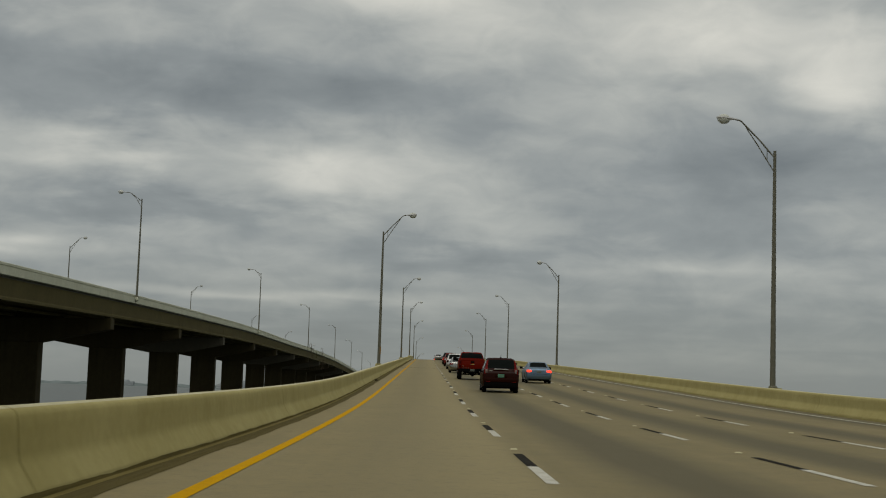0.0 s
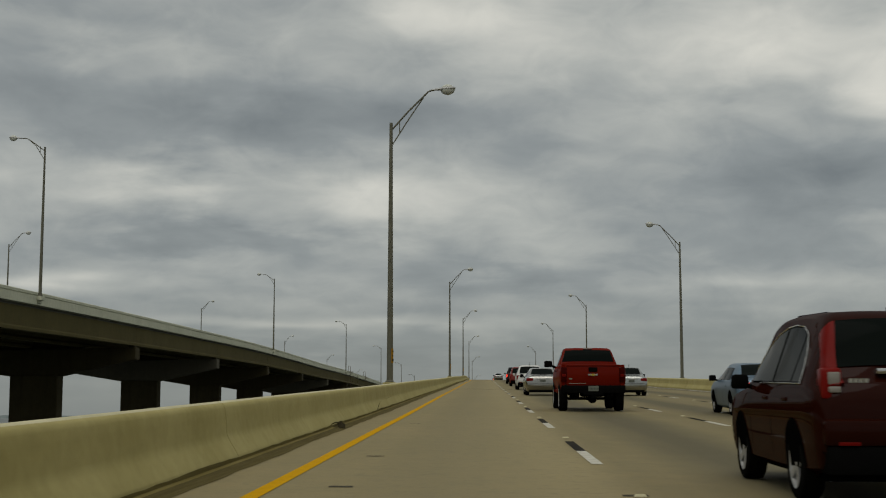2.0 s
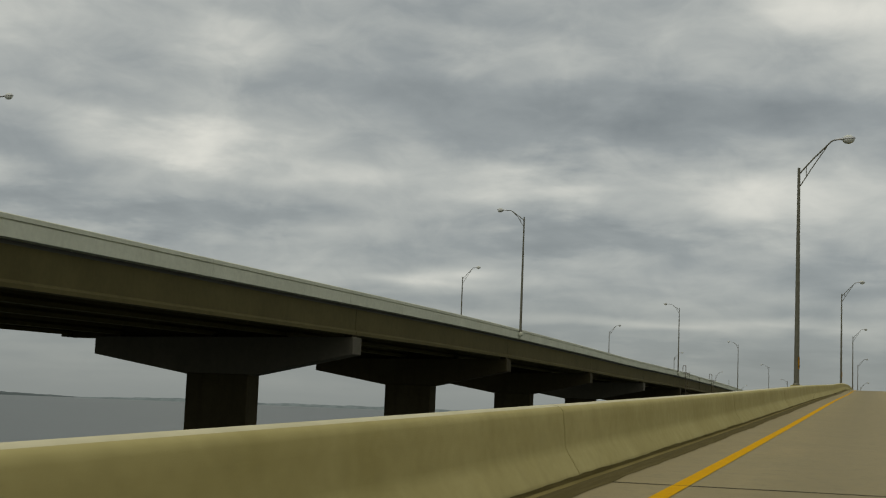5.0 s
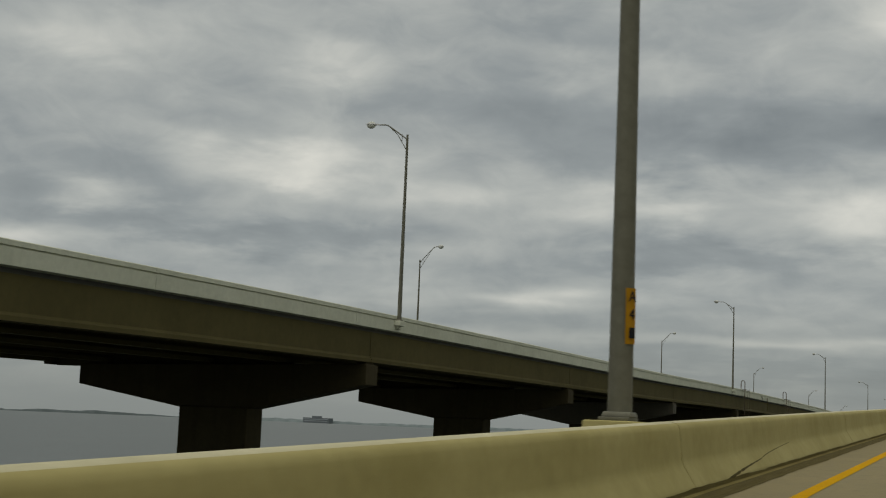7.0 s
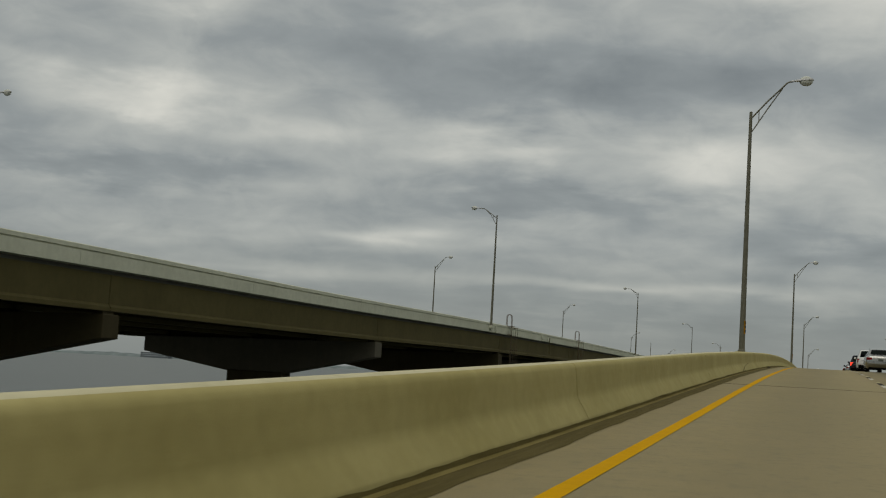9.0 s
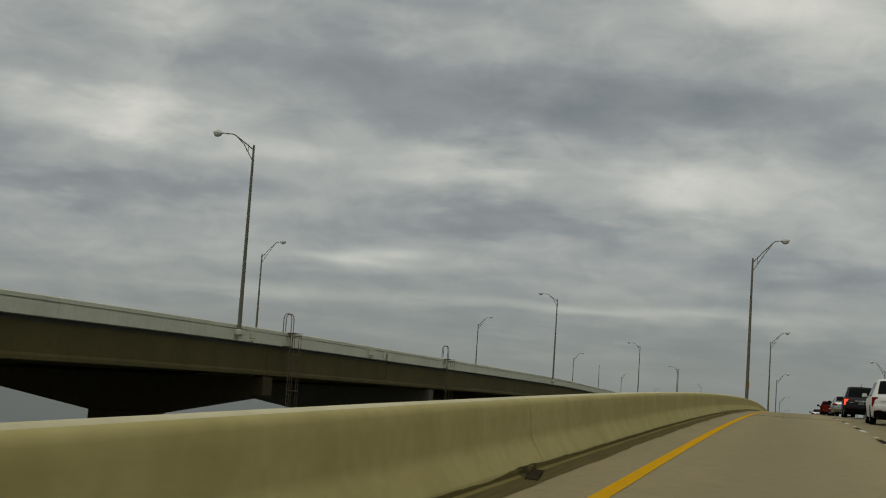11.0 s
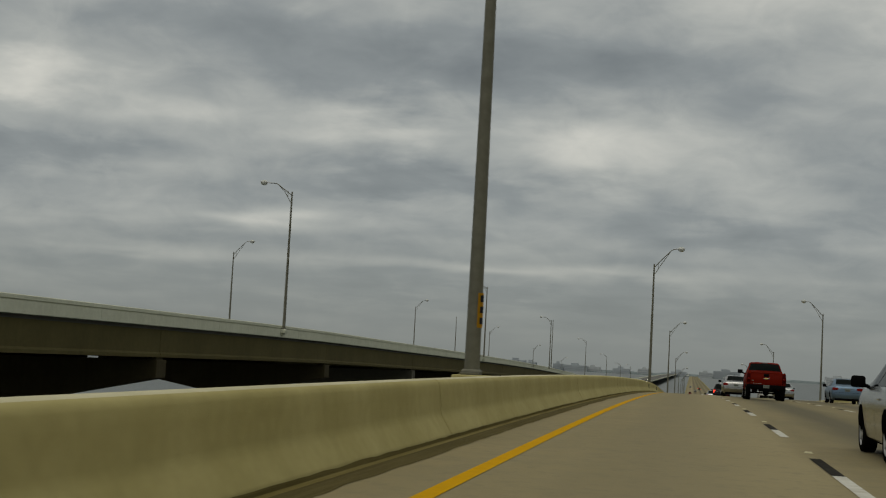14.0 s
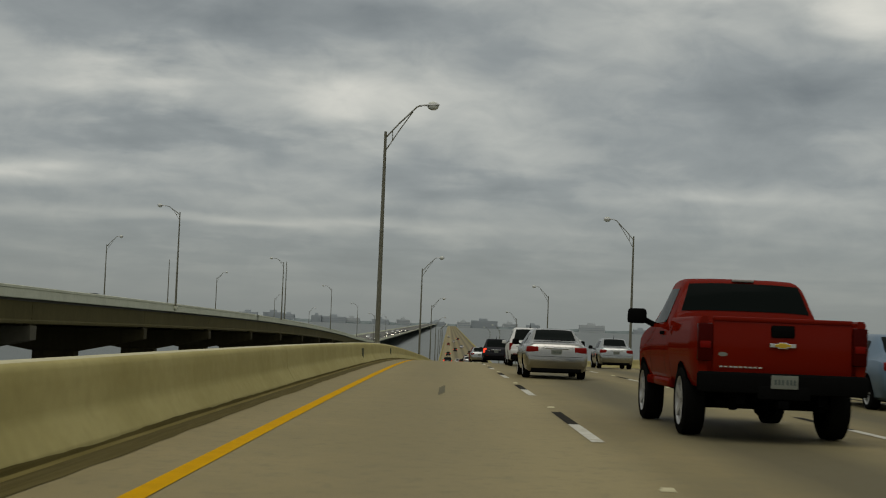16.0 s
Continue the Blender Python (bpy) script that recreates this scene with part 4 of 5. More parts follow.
class Shell:
    """A car body lofted over stations (y, bottom, waist, top, half widths at bottom, waist and top)."""

    def __init__(self, stations):
        self.s = np.array(stations, float)

    def at(self, y):
        return [smooth_at(y, self.s[:, 0], self.s[:, k]) for k in range(1, 7)]

    def ring(self, y):
        zb, zs, zt, wb, ww, wt = self.at(y)
        m = zb + 0.5 * (zs - zb)
        half = [(wb * 0.9, zb), (wb, zb + 0.05), (ww * 0.985, m - 0.14), (ww, m), (ww, m + 0.1), (ww * 0.992, zs - 0.04), (ww * 0.975, zs), (wt + (ww - wt) * 0.06, zt - 0.07), (wt * 0.965, zt - 0.035), (wt * 0.88, zt - 0.012), (wt * 0.5, zt)]
        return [(x, y, z) for x, z in half] + [(-x, y, z) for x, z in reversed(half)]

    def body(self, extra=0):
        bm = bmesh.new()
        ys = []
        for a, b in zip(self.s[:, 0], self.s[1:, 0]):
            ys += [a, a + (b - a) / 3, a + (b - a) * 2 / 3] if b - a > 0.09 else [a]
        ys.append(self.s[-1, 0])
        rings = [[bm.verts.new(p) for p in self.ring(y)] for y in ys]
        n = len(rings[0])
        for a, b in zip(rings, rings[1:]):
            for k in range(n):
                bm.faces.new((a[k], a[(k + 1) % n], b[(k + 1) % n], b[k]))
        bm.faces.new(rings[0]), bm.faces.new(rings[-1])
        return bm

    def flank(self, y, z):
        half = self.ring(y)[:7]
        return float(np.interp(z, [p[2] for p in half], [p[0] for p in half]))

    def side_x(self, y, z):
        zb, zs, zt, wb, ww, wt = self.at(y)
        top = zt - 0.07
        s = min(max((z - zs) / max(top - zs, 0.01), 0), 1)
        return ww * 0.975 + (wt + (ww - wt) * 0.06 - ww * 0.975) * s

    def side_glass(self, side, y0, y1, low, high, lean0=0.0, lean1=0.0):
        """A pane set on the flank; lean moves the top corners along."""
        bm = bmesh.new()
        rows = []
        for i in range(7):
            s = i / 6
            col = []
            for j in range(4):
                t = j / 3
                y = y0 + lean0 * t + (y1 + lean1 * t - y0 - lean0 * t) * s
                zb, zs, zt, *_ = self.at(y)
                z = zs + low + (zt - high - zs - low) * t
                col.append(bm.verts.new((side * (self.side_x(y, z) + 0.007), y, z)))
            rows.append(col)
        for a, b in zip(rows, rows[1:]):
            for j in range(3):
                bm.faces.new((a[j], a[j + 1], b[j + 1], b[j]))
        return bm

    def top_glass(self, y0, y1, share=0.88, lift=0.008):
        bm = bmesh.new()
        rows = []
        for i in range(6):
            y = y0 + (y1 - y0) * i / 5
            zb, zs, zt, wb, ww, wt = self.at(y)
            slope = (self.at(y + 0.02)[2] - self.at(y - 0.02)[2]) / 0.04
            k = lift / math.hypot(1, slope)
            row = []
            for u in (-1, -0.6, -0.2, 0.2, 0.6, 1):
                drop = 0.022 * max(0, abs(u) - 0.5) / 0.5
                row.append(bm.verts.new((u * wt * share, y - slope * k, zt + k - drop)))
            rows.append(row)
        for a, b in zip(rows, rows[1:]):
            for j in range(5):
                bm.faces.new((a[j], a[j + 1], b[j + 1], b[j]))
        return bm


def wheel_meshes(r, width):
    """Tyre and rim, turning about x; the outer side faces +x."""
    bm = bmesh.new()
    prof = [(-0.5, 0.70), (-0.5, 0.9), (-0.42, 0.985), (-0.2, 1.0), (0.2, 1.0), (0.42, 0.985), (0.5, 0.9), (0.49, 0.72), (0.36, 0.69)]
    n = 28
    rings = [[bm.verts.new((w * width, r * p * math.cos(a), r * p * math.sin(a))) for w, p in prof] for a in (2 * math.pi * k / n for k in range(n))]
    for a, b in zip(rings, rings[1:] + rings[:1]):
        for k in range(len(prof) - 1):
            bm.faces.new((a[k], a[k + 1], b[k + 1], b[k]))
    tyre = finish(bm, "wheel", RUBBER, 40)
    bm = bmesh.new()
    rim = [(0.47, 0.715), (0.44, 0.66), (0.26, 0.62), (0.20, 0.30), (0.16, 0.0)]
    rings = [[bm.verts.new((w * width, r * p * math.cos(a), r * p * math.sin(a))) for w, p in rim[:-1]] for a in (2 * math.pi * k / n for k in range(n))]
    for a, b in zip(rings, rings[1:] + rings[:1]):
        for k in range(len(rim) - 2):
            bm.faces.new((a[k], a[k + 1], b[k + 1], b[k]))
    bm.faces.new([q[-1] for q in rings])
    for f in bm.faces:
        f.material_index = 1 if f.calc_center_median().x < 0.30 * width else 0
    for k in range(5):
        a = 2 * math.pi * k / 5
        c, s = math.cos(a), math.sin(a)
        vs = []
        for d, w, x in ((0.08, 0.12, 0.38), (0.67, 0.10, 0.44)):
            for e in (-1, 1):
                for h in (0, 0.06):
                    vs.append(bm.verts.new((width * (x - h * 2), r * (d * c - e * w * s), r * (d * s + e * w * c))))
        for f in ((0, 2, 6, 4), (1, 5, 7, 3), (0, 4, 5, 1), (2, 3, 7, 6)):
            bm.faces.new([vs[i] for i in f])
    hub = [bm.verts.new((width * 0.42, r * 0.13 * math.cos(2 * math.pi * k / 10), r * 0.13 * math.sin(2 * math.pi * k / 10))) for k in range(10)]
    bm.faces.new(hub)
    return tyre, finish(bm, "rim", [ALLOY, UNDER], 40)


def add_wheels(car, r, width, half, axles):
    tyre, rim = wheel_meshes(r, width)
    for y in axles:
        for side in (1, -1):
            w = shared("wheel", tyre, car, (side * (half - width / 2), y, r), (0, 0, 0 if side > 0 else math.pi))
            shared("rim", rim, w)


def add_arch_shades(car, shell, r, axles, mat, low):
    """Black sheets lying on the flanks, painted shade for wheel openings that aren't cut."""
    rise = r * 1.17
    sill = math.asin(max(-0.9, min(0.9, (low - r) / rise)))
    for y in axles:
        for side in (1, -1):
            bm = bmesh.new()
            rows = []
            for k in range(17):
                a = sill + (math.pi - 2 * sill) * k / 16
                v, top = y + r * 1.2 * math.cos(a), r + rise * math.sin(a)
                col = []
                for j in range(5):
                    z = low + (max(top, low + 0.002) - low) * j / 4
                    col.append(bm.verts.new((side * (shell(v, z) + 0.005), v, z)))
                rows.append(col)
            for p, q in zip(rows, rows[1:]):
                for j in range(4):
                    bm.faces.new((p[j], p[j + 1], q[j + 1], q[j]))
            part("arch_shade_sheet", bm, mat, car)


def add_plate(car, x, y, z, mat=None, lean=0.0):
    bm = bmesh.new()
    box(bm, x - 0.153, x + 0.153, y - 0.012, y, z, z + 0.152, 0.004)
    plate = part("licence_plate", bm, mat or PLATE, car, "pale licence plate")
    for k in range(6):
        u = x - 0.115 + k * 0.041 + (0.012 if k > 2 else 0)
        bm = bmesh.new()
        box(bm, u, u + 0.024, y - 0.015, y - 0.012, z + 0.045, z + 0.105)
        part("plate_mark", bm, PLATE_INK if mat is None else PLATE, plate)


def block(car, name, mat, x0, x1, y0, y1, z0, z1, bevel=0.01, label="", top=(1, 1)):
    bm = bmesh.new()
    box(bm, x0, x1, y0, y1, z0, z1, bevel, top)
    return part(name, bm, mat, car, label, 40)


def add_mirrors(car, half, y, z, mat, big=1.0):
    for s in (1, -1):
        bm = bmesh.new()
        box(bm, s * (half + 0.02), s * (half + 0.02 + 0.21 * big), y - 0.05, y + 0.08, z, z + 0.17 * big, 0.035, (0.92, 0.9))
        tube(bm, [(s * (half - 0.08), y + 0.03, z - 0.01), (s * (half + 0.06), y + 0.02, z + 0.05)], 0.025, 6)
        part("side_mirror", bm, mat, car, "", 40)


def seam(car, shell, side, y, z0, z1):
    """The dark gap at a door's edge."""
    bm = bmesh.new()
    rows = []
    for k in range(5):
        z = z0 + (z1 - z0) * k / 4
        zb, zs, zt, wb, ww, wt = shell.at(y)
        x = side * (np.interp(z, [zb, zb + 0.05, zb + 0.5 * (zs - zb) - 0.1, zb + 0.5 * (zs - zb) + 0.08, zs], [wb * 0.9, wb, ww * 0.995, ww, ww * 0.975]) + 0.003)
        rows.append((bm.verts.new((x, y - 0.006, z)), bm.verts.new((x, y + 0.006, z))))
    for a, b in zip(rows, rows[1:]):
        bm.faces.new((a[0], a[1], b[1], b[0]))
    part("door_seam", bm, UNDER, car)


def sedan(label, mat, length=4.75, width=1.80, height=1.44, lamps=None, plate_high=True, spoiler=False, antenna=False):
    w, k, h = width / 2, length / 4.75, height
    car = empty("sedan", label, "car", "cars in the traffic")
    lamps = lamps or RED_LENS
    shell = Shell([
        (0.00, 0.42, 0.62, 0.72, w * 0.74, w * 0.86, w * 0.72),
        (0.05, 0.27, 0.80, 0.93, w * 0.84, w * 0.94, w * 0.76),
        (0.14, 0.22, 0.90, 1.02, w * 0.88, w * 0.97, w * 0.80),
        (0.30, 0.20, 0.93, 1.05, w * 0.92, w * 0.99, w * 0.80),
        (0.72 * k, 0.20, 0.95, 1.08, w * 0.94, w, w * 0.78),
        (1.40 * k, 0.20, 0.96, h - 0.06, w * 0.94, w, w * 0.66),
        (1.70 * k, 0.20, 0.96, h - 0.01, w * 0.94, w, w * 0.645),
        (2.55 * k, 0.20, 0.95, h, w * 0.94, w, w * 0.65),
        (2.95 * k, 0.20, 0.94, h - 0.07, w * 0.94, w, w * 0.67),
        (3.70 * k, 0.20, 0.92, 1.00, w * 0.94, w, w * 0.80),
        (4.30 * k, 0.20, 0.80, 0.88, w * 0.93, w * 0.98, w * 0.78),
        (4.62 * k, 0.22, 0.68, 0.76, w * 0.86, w * 0.92, w * 0.72),
        (4.75 * k, 0.32, 0.56, 0.62, w * 0.70, w * 0.78, w * 0.6)])
    part("body", shell.body(), mat, car, "", 38)
    part("rear_window", shell.top_glass(0.82 * k, 1.38 * k, 0.86, 0.022), TINT, car, "dark rear window", 60)
    part("windshield", shell.top_glass(2.98 * k, 3.62 * k, 0.9), TINT, car, "", 60)
    for s in (1, -1):
        part("side_window", shell.side_glass(s, 1.22 * k, 2.12 * k, 0.03, 0.13, 0.32, 0.0), TINT, car, "", 60)
        part("side_window", shell.side_glass(s, 2.18 * k, 3.35 * k, 0.03, 0.13, 0.0, -0.42), TINT, car, "", 60)
        seam(car, shell, s, 2.15 * k, 0.32, 0.93)
        seam(car, shell, s, 3.25 * k, 0.32, 0.93)
        lamp_x = (w * 0.54, w * 0.945)
        block(car, "tail_light", lamps, *sorted((s * lamp_x[0], s * lamp_x[1])), 0.010, 0.30, 0.755, 0.92, 0.03, "red tail light", (0.92, 0.8))
        block(car, "door_handle", mat, *sorted((s * (w * 0.985), s * (w * 0.985 + 0.03))), 1.62 * k, 1.78 * k, 0.80, 0.83, 0.006)
    block(car, "lower_bumper", TRIM, -w * 0.78, w * 0.78, 0.03, 0.25, 0.20, 0.31, 0.02, "dark lower bumper")
    block(car, "bumper_gap", UNDER, -w * 0.80, w * 0.80, -0.003, 0.06, 0.635, 0.645, 0.0)
    block(car, "trunk_strip", CHROME, -0.34, 0.34, 0.012, 0.06, 0.865, 0.885, 0.004, "thin bright trunk strip")
    add_plate(car, 0, 0.012, 0.69)
    if antenna:
        bm = bmesh.new()
        tube(bm, [(0, 1.5 * k, h - 0.03), (0, 1.42 * k, h + 0.14)], [0.014, 0.006], 6)
        part("antenna", bm, TRIM, car)
    block(car, "underside", UNDER, -w * 0.8, w * 0.8, 0.3, length - 0.3, 0.17, 0.24, 0.01)
    add_arch_shades(car, shell.flank, 0.325, (0.98 * k, 3.82 * k), UNDER, 0.26)
    add_wheels(car, 0.325, 0.215, w * 0.985, (0.98 * k, 3.82 * k))
    add_mirrors(car, w * 0.97, 3.3 * k, 0.95, TRIM)
    return car


def tall_car(label, mat, length, width, height, kind="suv", tall_lamps=True, lamps=None, name="sport_utility_vehicle"):
    w, k, h = width / 2, length / 4.55, height
    car = empty(name, label, "car", "cars in the traffic")
    belt = h * 0.60 if kind != "suv" else 1.03
    shell = Shell([
        (0.00, 0.48, 0.72, 0.90, w * 0.80, w * 0.88, w * 0.84),
        (0.06, 0.34, 0.92, 1.06, w * 0.88, w * 0.95, w * 0.86),
        (0.16, 0.28, belt, belt + 0.10, w * 0.93, w * 0.985, w * 0.87),
        (0.48 * k, 0.26, belt + 0.02, h - 0.10, w * 0.96, w, w * 0.76),
        (0.68 * k, 0.25, belt + 0.02, h - 0.02, w * 0.96, w, w * 0.72),
        (1.6 * k, 0.24, belt, h, w * 0.96, w, w * 0.72),
        (2.4 * k, 0.24, belt - 0.02, h - 0.02, w * 0.96, w, w * 0.72),
        (2.75 * k, 0.24, belt - 0.03, h - 0.10, w * 0.96, w, w * 0.73),
        (3.45 * k, 0.24, belt - 0.06, belt + 0.08, w * 0.95, w, w * 0.84),
        (4.15 * k, 0.25, belt - 0.14, belt - 0.04, w * 0.94, w * 0.98, w * 0.80),
        (4.42 * k, 0.28, belt - 0.26, belt - 0.18, w * 0.88, w * 0.93, w * 0.74),
        (4.55 * k, 0.38, 0.60, 0.68, w * 0.72, w * 0.8, w * 0.62)])
    part("body", shell.body(), mat, car, "", 38)
    part("rear_window", shell.top_glass(0.225 if kind == "suv" else 0.17, 0.47 * k, 0.88, 0.02), TINT, car, "dark rear window", 60)
    part("windshield", shell.top_glass(2.80 * k, 3.38 * k, 0.9), TINT, car, "", 60)
    for s in (1, -1):
        if kind == "suv":
            arch = [(0.66, 0.0), (0.70, 0.12), (0.80, 0.24), (0.98, 0.34), (1.25, 0.395), (1.6, 0.41), (1.95, 0.40), (2.3, 0.36), (2.62, 0.28), (2.9, 0.18), (3.2, 0.05), (3.28, 0.0)]

            def rim_at(y):
                return belt + 0.03 + float(np.interp(y / k, [p[0] for p in arch], [p[1] for p in arch])) * (h - belt) / 0.52

            def pane(y0, y1, lift, slant0, slant1, inset):
                bm = bmesh.new()
                rows = []
                for i in range(15):
                    q = i / 14
                    col = []
                    for j in range(5):
                        t = j / 4
                        y = y0 + slant0 * t + (y1 + slant1 * t - y0 - slant0 * t) * q
                        z = belt + 0.03 + inset + max(rim_at(y) - belt - 0.03 - 2 * inset, 0.002) * t
                        col.append(bm.verts.new((s * (shell.side_x(y, z) + lift), y, z)))
                    rows.append(col)
                for a, b in zip(rows, rows[1:]):
                    for j in range(4):
                        bm.faces.new((a[j], a[j + 1], b[j + 1], b[j]))
                return bm
            part("window_surround", pane(0.66 * k, 3.28 * k, 0.006, 0, 0, 0.0), TRIM, car, "", 60)
            part("side_window", pane(0.70 * k, 1.04 * k, 0.011, 0.0, -0.06, 0.018), TINT, car, "", 60)
            part("side_window", pane(1.09 * k, 1.88 * k, 0.011, -0.06, -0.04, 0.018), TINT, car, "", 60)
            part("side_window", pane(1.96 * k, 3.2 * k, 0.011, -0.04, -0.02, 0.018), TINT, car, "", 60)
            bm = bmesh.new()
            line = [(s * (shell.side_x(a * k, rim_at(a * k)) + 0.010), a * k, rim_at(a * k)) for a, b in arch]
            line += [(s * (shell.side_x(a * k, belt + 0.03) + 0.010), a * k, belt + 0.03) for a in (2.4, 1.6, 0.9, 0.66)]
            tube(bm, line, 0.007, 6)
            part("window_trim", bm, CHROME, car, "thin bright window moulding")
        else:
            part("side_window", shell.side_glass(s, 0.52 * k, 1.02 * k, 0.04, 0.15, 0.30, 0.0), TINT, car, "", 60)
            part("side_window", shell.side_glass(s, 1.07 * k, 1.88 * k, 0.04, 0.15), TINT, car, "", 60)
            part("side_window", shell.side_glass(s, 1.95 * k, 3.02 * k, 0.04, 0.15, 0.0, -0.40), TINT, car, "", 60)
            bm = bmesh.new()
            line = []
            for a, d in ((0.46, 0.02), (1.2, 0.02), (2.2, 0.015), (3.05, 0.01)):
                y = a * k
                z = shell.at(y)[1] + d
                line.append((s * (shell.side_x(y, z) + 0.006), y, z))
            tube(bm, line, 0.012, 6)
            part("belt_trim", bm, TRIM, car)
        seam(car, shell, s, 1.05 * k, 0.62, belt - 0.02)
        seam(car, shell, s, 1.92 * k, 0.36, belt - 0.02)
        seam(car, shell, s, 2.98 * k, 0.36, belt - 0.04)
        for y in (1.18 * k, 2.10 * k):
            block(car, "door_handle", mat, *sorted((s * w * 0.97, s * (w * 0.97 + 0.035))), y, y + 0.2, belt - 0.14, belt - 0.10, 0.01)
        if tall_lamps:
            bm = bmesh.new()
            rows = []
            for i in range(9):
                y = 0.06 + 0.39 * k * i / 8
                zb, zs, zt, wb, ww, wt = shell.at(y)
                inner = 0.83 + 0.07 * i / 8
                rows.append([bm.verts.new(p) for p in ((s * wt * inner, y - 0.012, zt - 0.02), (s * wt * inner, y - 0.022, zt + 0.012), (s * wt * 0.97, y - 0.022, zt - 0.008),
                                                       (s * (wt + (ww - wt) * 0.06 + 0.012), y + 0.02, zt - 0.06), (s * (wt + (ww - wt) * 0.10 + 0.012), y + 0.09, zt - 0.10))])
            for a, b in zip(rows, rows[1:]):
                for j in range(4):
                    bm.faces.new((a[j], a[j + 1], b[j + 1], b[j]))
            light = part("tail_light", bm, lamps or RED_LENS, car, "tall red tail light up the rear pillar", 50)
            block(light, "lower_lens", lamps or RED_LENS, *sorted((s * w * 0.72, s * w * 0.925)), 0.035, 0.27, 0.93, 1.20, 0.025, "red lens", (0.94, 0.62))
            for z0, z1, y0 in ((0.985, 1.04, 0.022), (1.055, 1.165, 0.045)):
                block(light, "clear_lens", CLEAR_LENS, *sorted((s * w * 0.745, s * w * 0.86)), y0, 0.14, z0, z1, 0.012)
        else:
            block(car, "tail_light", lamps or RED_LENS, *sorted((s * w * 0.74, s * w * 0.985)), 0.02, 0.26, belt - 0.36, belt - 0.02, 0.02, "red tail light", (0.97, 0.8))
        bm = bmesh.new()
        tube(bm, [(s * w * 0.60, 0.8 * k, h - 0.06), (s * w * 0.60, 1.0 * k, h - 0.022), (s * w * 0.60, 2.2 * k, h - 0.012), (s * w * 0.60, 2.4 * k, h - 0.06)], 0.010, 6)
        part("roof_rail", bm, TRIM, car)
    block(car, "rear_bumper", mat, -w * 0.93, w * 0.93, -0.06, 0.2, 0.525, 0.76, 0.04)
    block(car, "lower_bumper", TRIM, -w * 0.90, w * 0.90, -0.05, 0.3, 0.28, 0.53, 0.03, "black lower bumper")
    for s in (1, -1):
        block(car, "reflector", RED_LENS, *sorted((s * w * 0.60, s * w * 0.80)), -0.064, -0.04, 0.535, 0.565, 0.004, "small red reflector")
    high = 0.2 if kind == "suv" else 0.0
    block(car, "plate_recess", mat, -0.30, 0.30, -0.006, 0.12, 0.765, 0.935, 0.006)
    add_plate(car, 0, -0.008, 0.775, PLATE_GREEN if kind == "suv" else None)
    block(car, "hatch_garnish", CHROME, -0.36, 0.36, -0.01 + 0.5 * high, 0.09 + 0.5 * high, 0.945 + high, 1.0 + high, 0.014, "bright hatch strip")
    bm = bmesh.new()
    for k2 in range(4):
        box(bm, -w * 0.66 + k2 * 0.045, -w * 0.66 + k2 * 0.045 + 0.034, -0.008 + 0.42 * high, 0.05 + 0.5 * high, 0.872 + high, 0.908 + high)
    part("badge", bm, CHROME, car, "small bright badge bars")
    bm = bmesh.new()
    box(bm, -0.035, 0.035, 0.78 * k, 0.92 * k, h - 0.02, h + 0.03, 0.012)
    tube(bm, [(0, 0.82 * k, h + 0.02), (0, 0.74 * k, h + 0.20)], [0.012, 0.005], 6)
    part("antenna", bm, TRIM, car)
    block(car, "underside", UNDER, -w * 0.85, w * 0.85, 0.25, length - 0.3, 0.21, 0.3, 0.01)
    add_arch_shades(car, shell.flank, 0.345, (0.92 * k, 3.55 * k), UNDER, 0.30)
    add_wheels(car, 0.345, 0.225, w * 0.99, (0.92 * k, 3.55 * k))
    add_mirrors(car, w * 0.98, 3.02 * k, belt - 0.04, TRIM if kind == "suv" else mat, 0.9)
    return car


